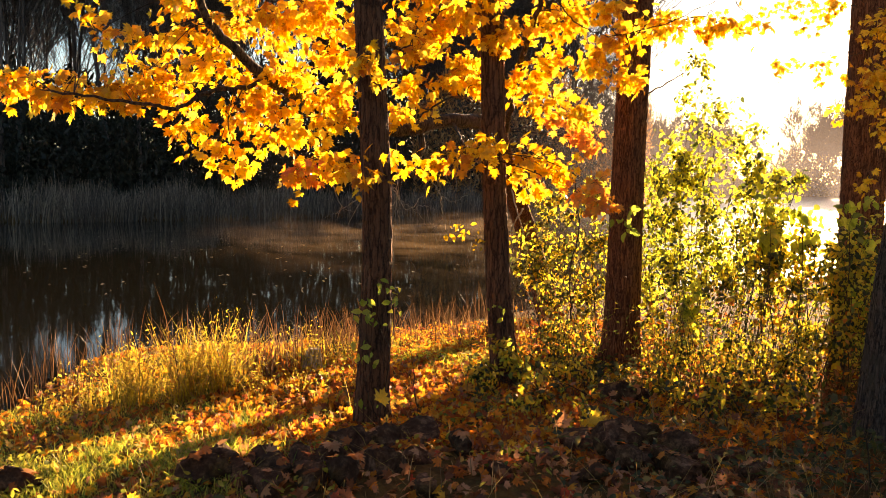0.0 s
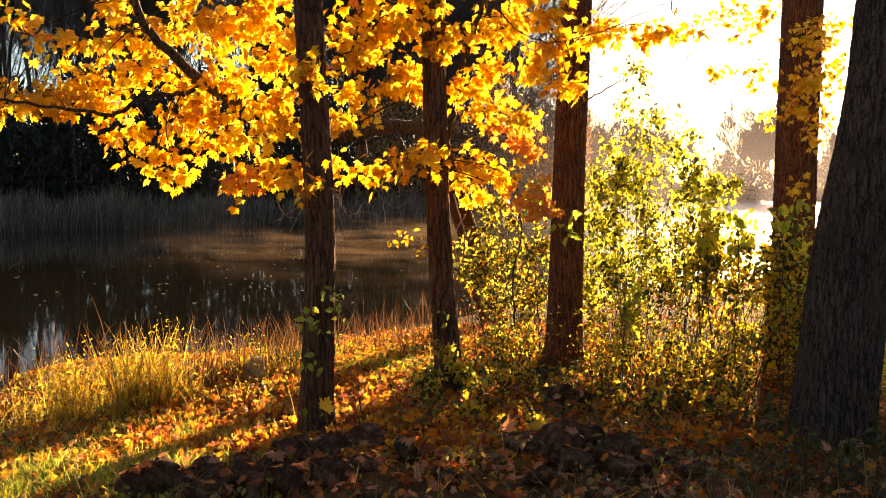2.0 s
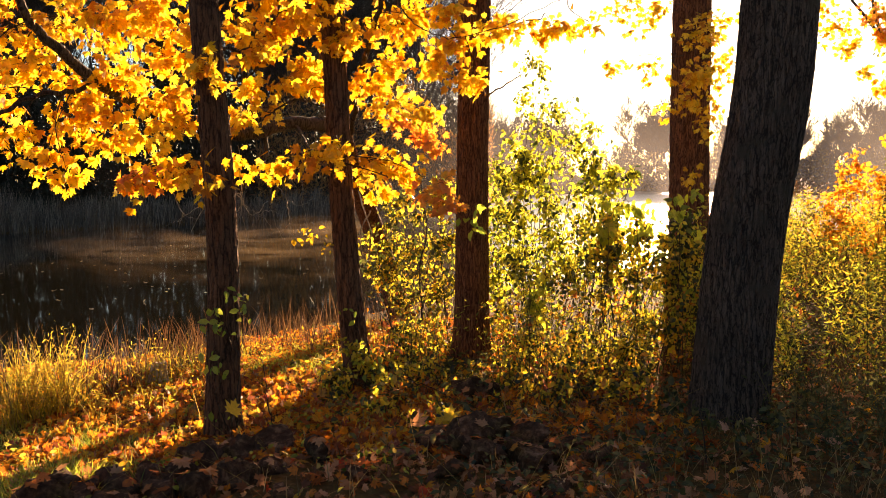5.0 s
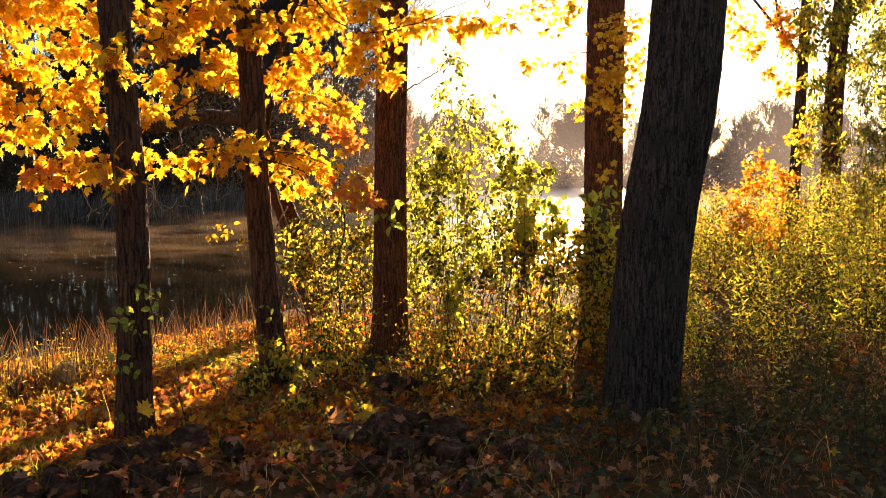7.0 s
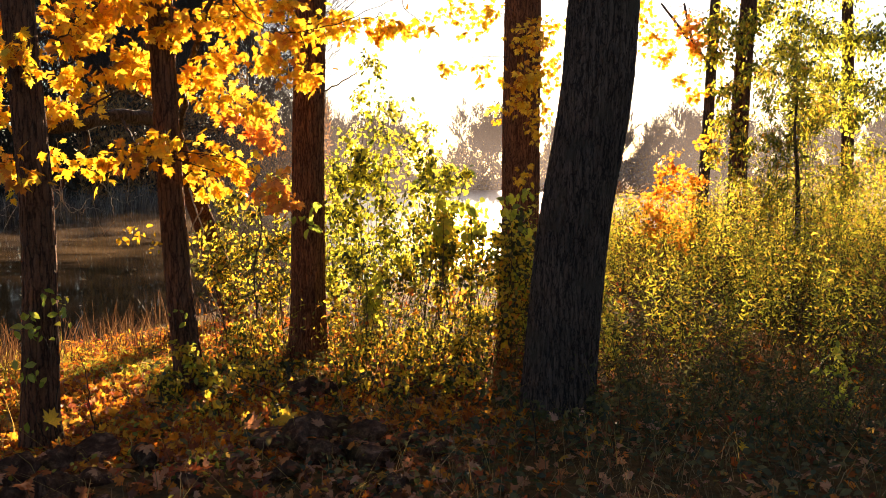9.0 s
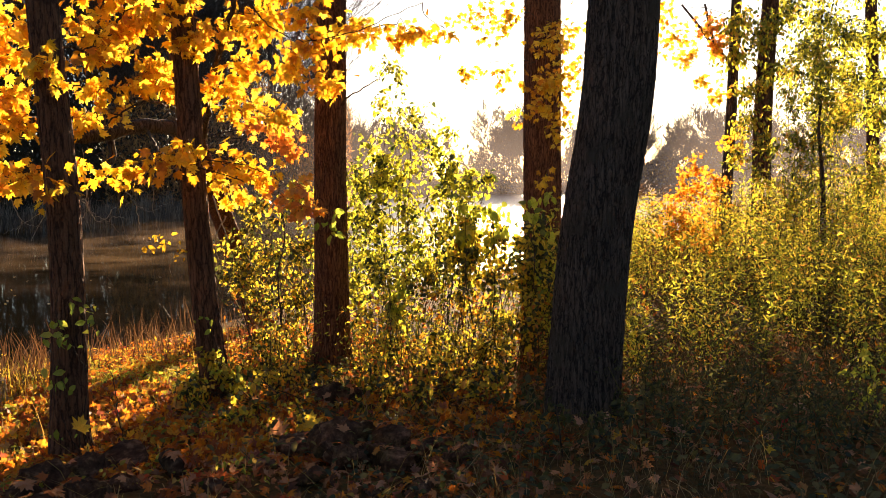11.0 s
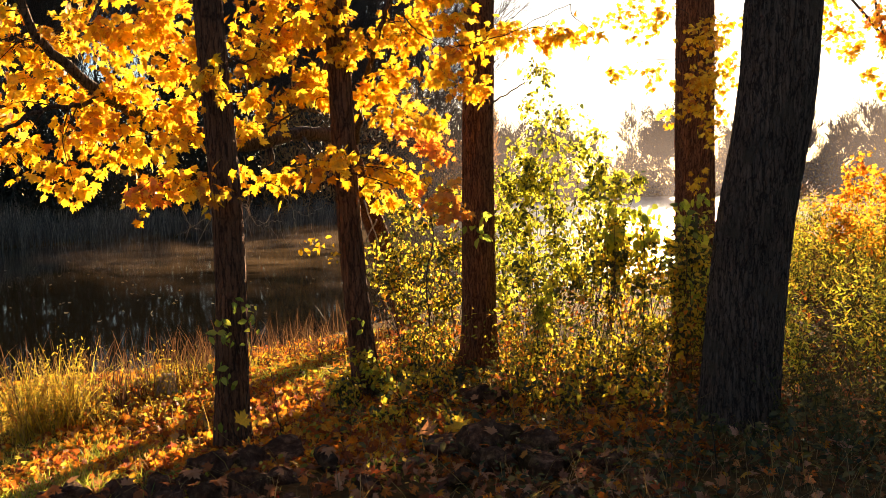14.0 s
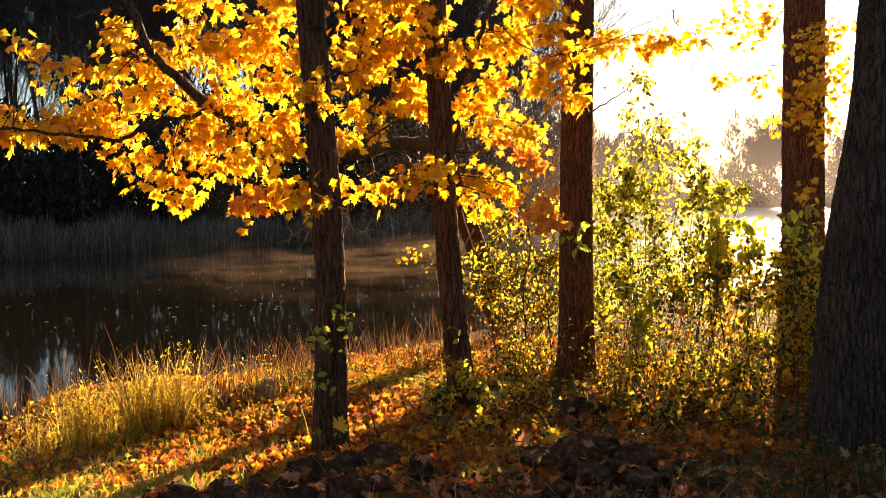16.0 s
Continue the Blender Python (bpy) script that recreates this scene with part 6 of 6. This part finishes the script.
# undergrowth masses; the woods' own shade is put into their dark colour
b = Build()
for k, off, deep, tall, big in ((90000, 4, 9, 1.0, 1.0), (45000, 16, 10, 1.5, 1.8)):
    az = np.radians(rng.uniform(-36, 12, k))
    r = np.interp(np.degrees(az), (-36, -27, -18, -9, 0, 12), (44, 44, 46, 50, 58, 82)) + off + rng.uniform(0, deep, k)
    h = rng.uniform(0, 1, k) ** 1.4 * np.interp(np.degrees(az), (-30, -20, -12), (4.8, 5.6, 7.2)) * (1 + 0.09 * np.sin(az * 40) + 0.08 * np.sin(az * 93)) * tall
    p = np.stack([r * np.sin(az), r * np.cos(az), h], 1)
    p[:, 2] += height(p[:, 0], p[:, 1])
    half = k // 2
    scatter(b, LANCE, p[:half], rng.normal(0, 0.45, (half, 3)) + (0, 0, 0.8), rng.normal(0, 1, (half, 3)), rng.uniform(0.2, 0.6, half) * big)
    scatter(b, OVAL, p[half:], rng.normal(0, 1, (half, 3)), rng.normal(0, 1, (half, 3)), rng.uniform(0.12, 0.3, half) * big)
solo("undergrowth", b, MAT_BRUSH, "dense undergrowth below the far woods, coloured dark for shade", "shrubs", kind="stuff")

b = Build()
k = 76000
az = np.radians(rng.uniform(12, 55, k))
r = np.interp(np.degrees(az), (12, 16, 22, 28, 34, 55), (150, 168, 180, 165, 112, 85)) + rng.uniform(0, 16, k)
h = rng.uniform(0, 1, k) ** 1.1 * (6.0 + 1.5 * np.sin(az * 33) + 1.6 * np.sin(az * 71) + 1.2 * np.sin(az * 190)) * np.clip(r / 175, 0.35, 1)
p = np.stack([r * np.sin(az), r * np.cos(az), h], 1)
p[:, 2] += height(p[:, 0], p[:, 1])
half = k // 3
scatter(b, LANCE, p[:half], rng.normal(0, 0.35, (half, 3)) + (0, 0, 0.9), rng.normal(0, 1, (half, 3)), rng.uniform(0.4, 1.1, half))
scatter(b, OVAL, p[half:], rng.normal(0, 1, (k - half, 3)), rng.normal(0, 1, (k - half, 3)), rng.uniform(0.3, 0.65, k - half))
k = 30000
az = np.radians(rng.uniform(12, 56, k))
r = np.interp(np.degrees(az), (12, 16, 22, 28, 34, 56), (148, 166, 178, 163, 110, 83)) + rng.uniform(0, 6, k)
p = np.stack([r * np.sin(az), r * np.cos(az), rng.uniform(0, 3.2, k) * np.clip(r / 175, 0.35, 1)], 1)
p[:, 2] += height(p[:, 0], p[:, 1])
scatter(b, OVAL, p, rng.normal(0, 1, (k, 3)), rng.normal(0, 1, (k, 3)), rng.uniform(0.35, 0.7, k))
solo("far_undergrowth", b, MAT_FARLEAF, "tan brushwood on the distant shore", "shrubs", kind="stuff")

# brown-leaved brushwood where the pond narrows
b = Build()
k = 15000
az = np.radians(rng.uniform(-2, 13, k))
r = np.interp(np.degrees(az), (-2, 0, 12, 13), (56, 57, 80, 84)) + rng.uniform(3, 9, k)
h = rng.uniform(0, 1, k) ** 1.2 * (9.0 + 2.0 * np.sin(az * 61))
p = np.stack([r * np.sin(az), r * np.cos(az), h], 1)
p[:, 2] += height(p[:, 0], p[:, 1])
scatter(b, LANCE, p, rng.normal(0, 0.5, (k, 3)) + (0, 0, 0.7), rng.normal(0, 1, (k, 3)), rng.uniform(0.25, 0.6, k))
solo("brushwood", b, MAT_FARRUST, "russet brushwood on the far bank of the pond", "shrubs", kind="stuff")

# unseen foliage added behind the viewer to cut skylight from the rear
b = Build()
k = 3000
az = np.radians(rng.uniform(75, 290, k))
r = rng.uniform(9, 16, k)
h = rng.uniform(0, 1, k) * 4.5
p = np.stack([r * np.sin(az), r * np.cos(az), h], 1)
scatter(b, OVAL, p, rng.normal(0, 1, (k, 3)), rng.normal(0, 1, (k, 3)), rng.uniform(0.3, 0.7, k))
solo("rear_sky_blocker", b, MAT_BRUSH, "unseen foliage added behind the viewer to block skylight", "shrubs", kind="stuff")
# unseen bare trees added there too, also to hold back skylight
for az in range(80, 290, 14):
    r = rng.uniform(10, 18)
    plant(bare, r * math.sin(radians(az)), r * math.cos(radians(az)), rng.uniform(0.6, 0.9))

# haze before the distant shore
MAT_HAZE = mist_material("distant_haze", (0.74, 0.68, 0.72), 0.125, 0.05, (1, 1, 0.5), 0.1, 0.5, (3.0, 10.0), edge=True)
b = Build()
hz = np.linspace(-38, 60, 50)
rr = np.interp(hz, (-38, -10, 2, 12, 28, 34, 60), (33, 36, 48, 66, 70, 48, 40))
zz = (WATER_Z + 0.01, 2.0, 5.0, 9.0, 14.0)
b.add([(q * math.sin(radians(a)), q * math.cos(radians(a)), z) for z in zz for a, q in zip(hz, rr)], [(j * 50 + i, j * 50 + i + 1, (j + 1) * 50 + i + 1, (j + 1) * 50 + i) for j in range(4) for i in range(49)])
thick = np.tile(np.interp(hz, (-38, 0, 13, 60), (0.02, 0.05, 0.8, 1.0)), 5)
haze = solo("haze", b, MAT_HAZE, "pale morning haze before the distant shore", "mist", kind="stuff")
haze.data.attributes.new("veil", "FLOAT", "POINT").data.foreach_set("value", thick.astype(np.float32))
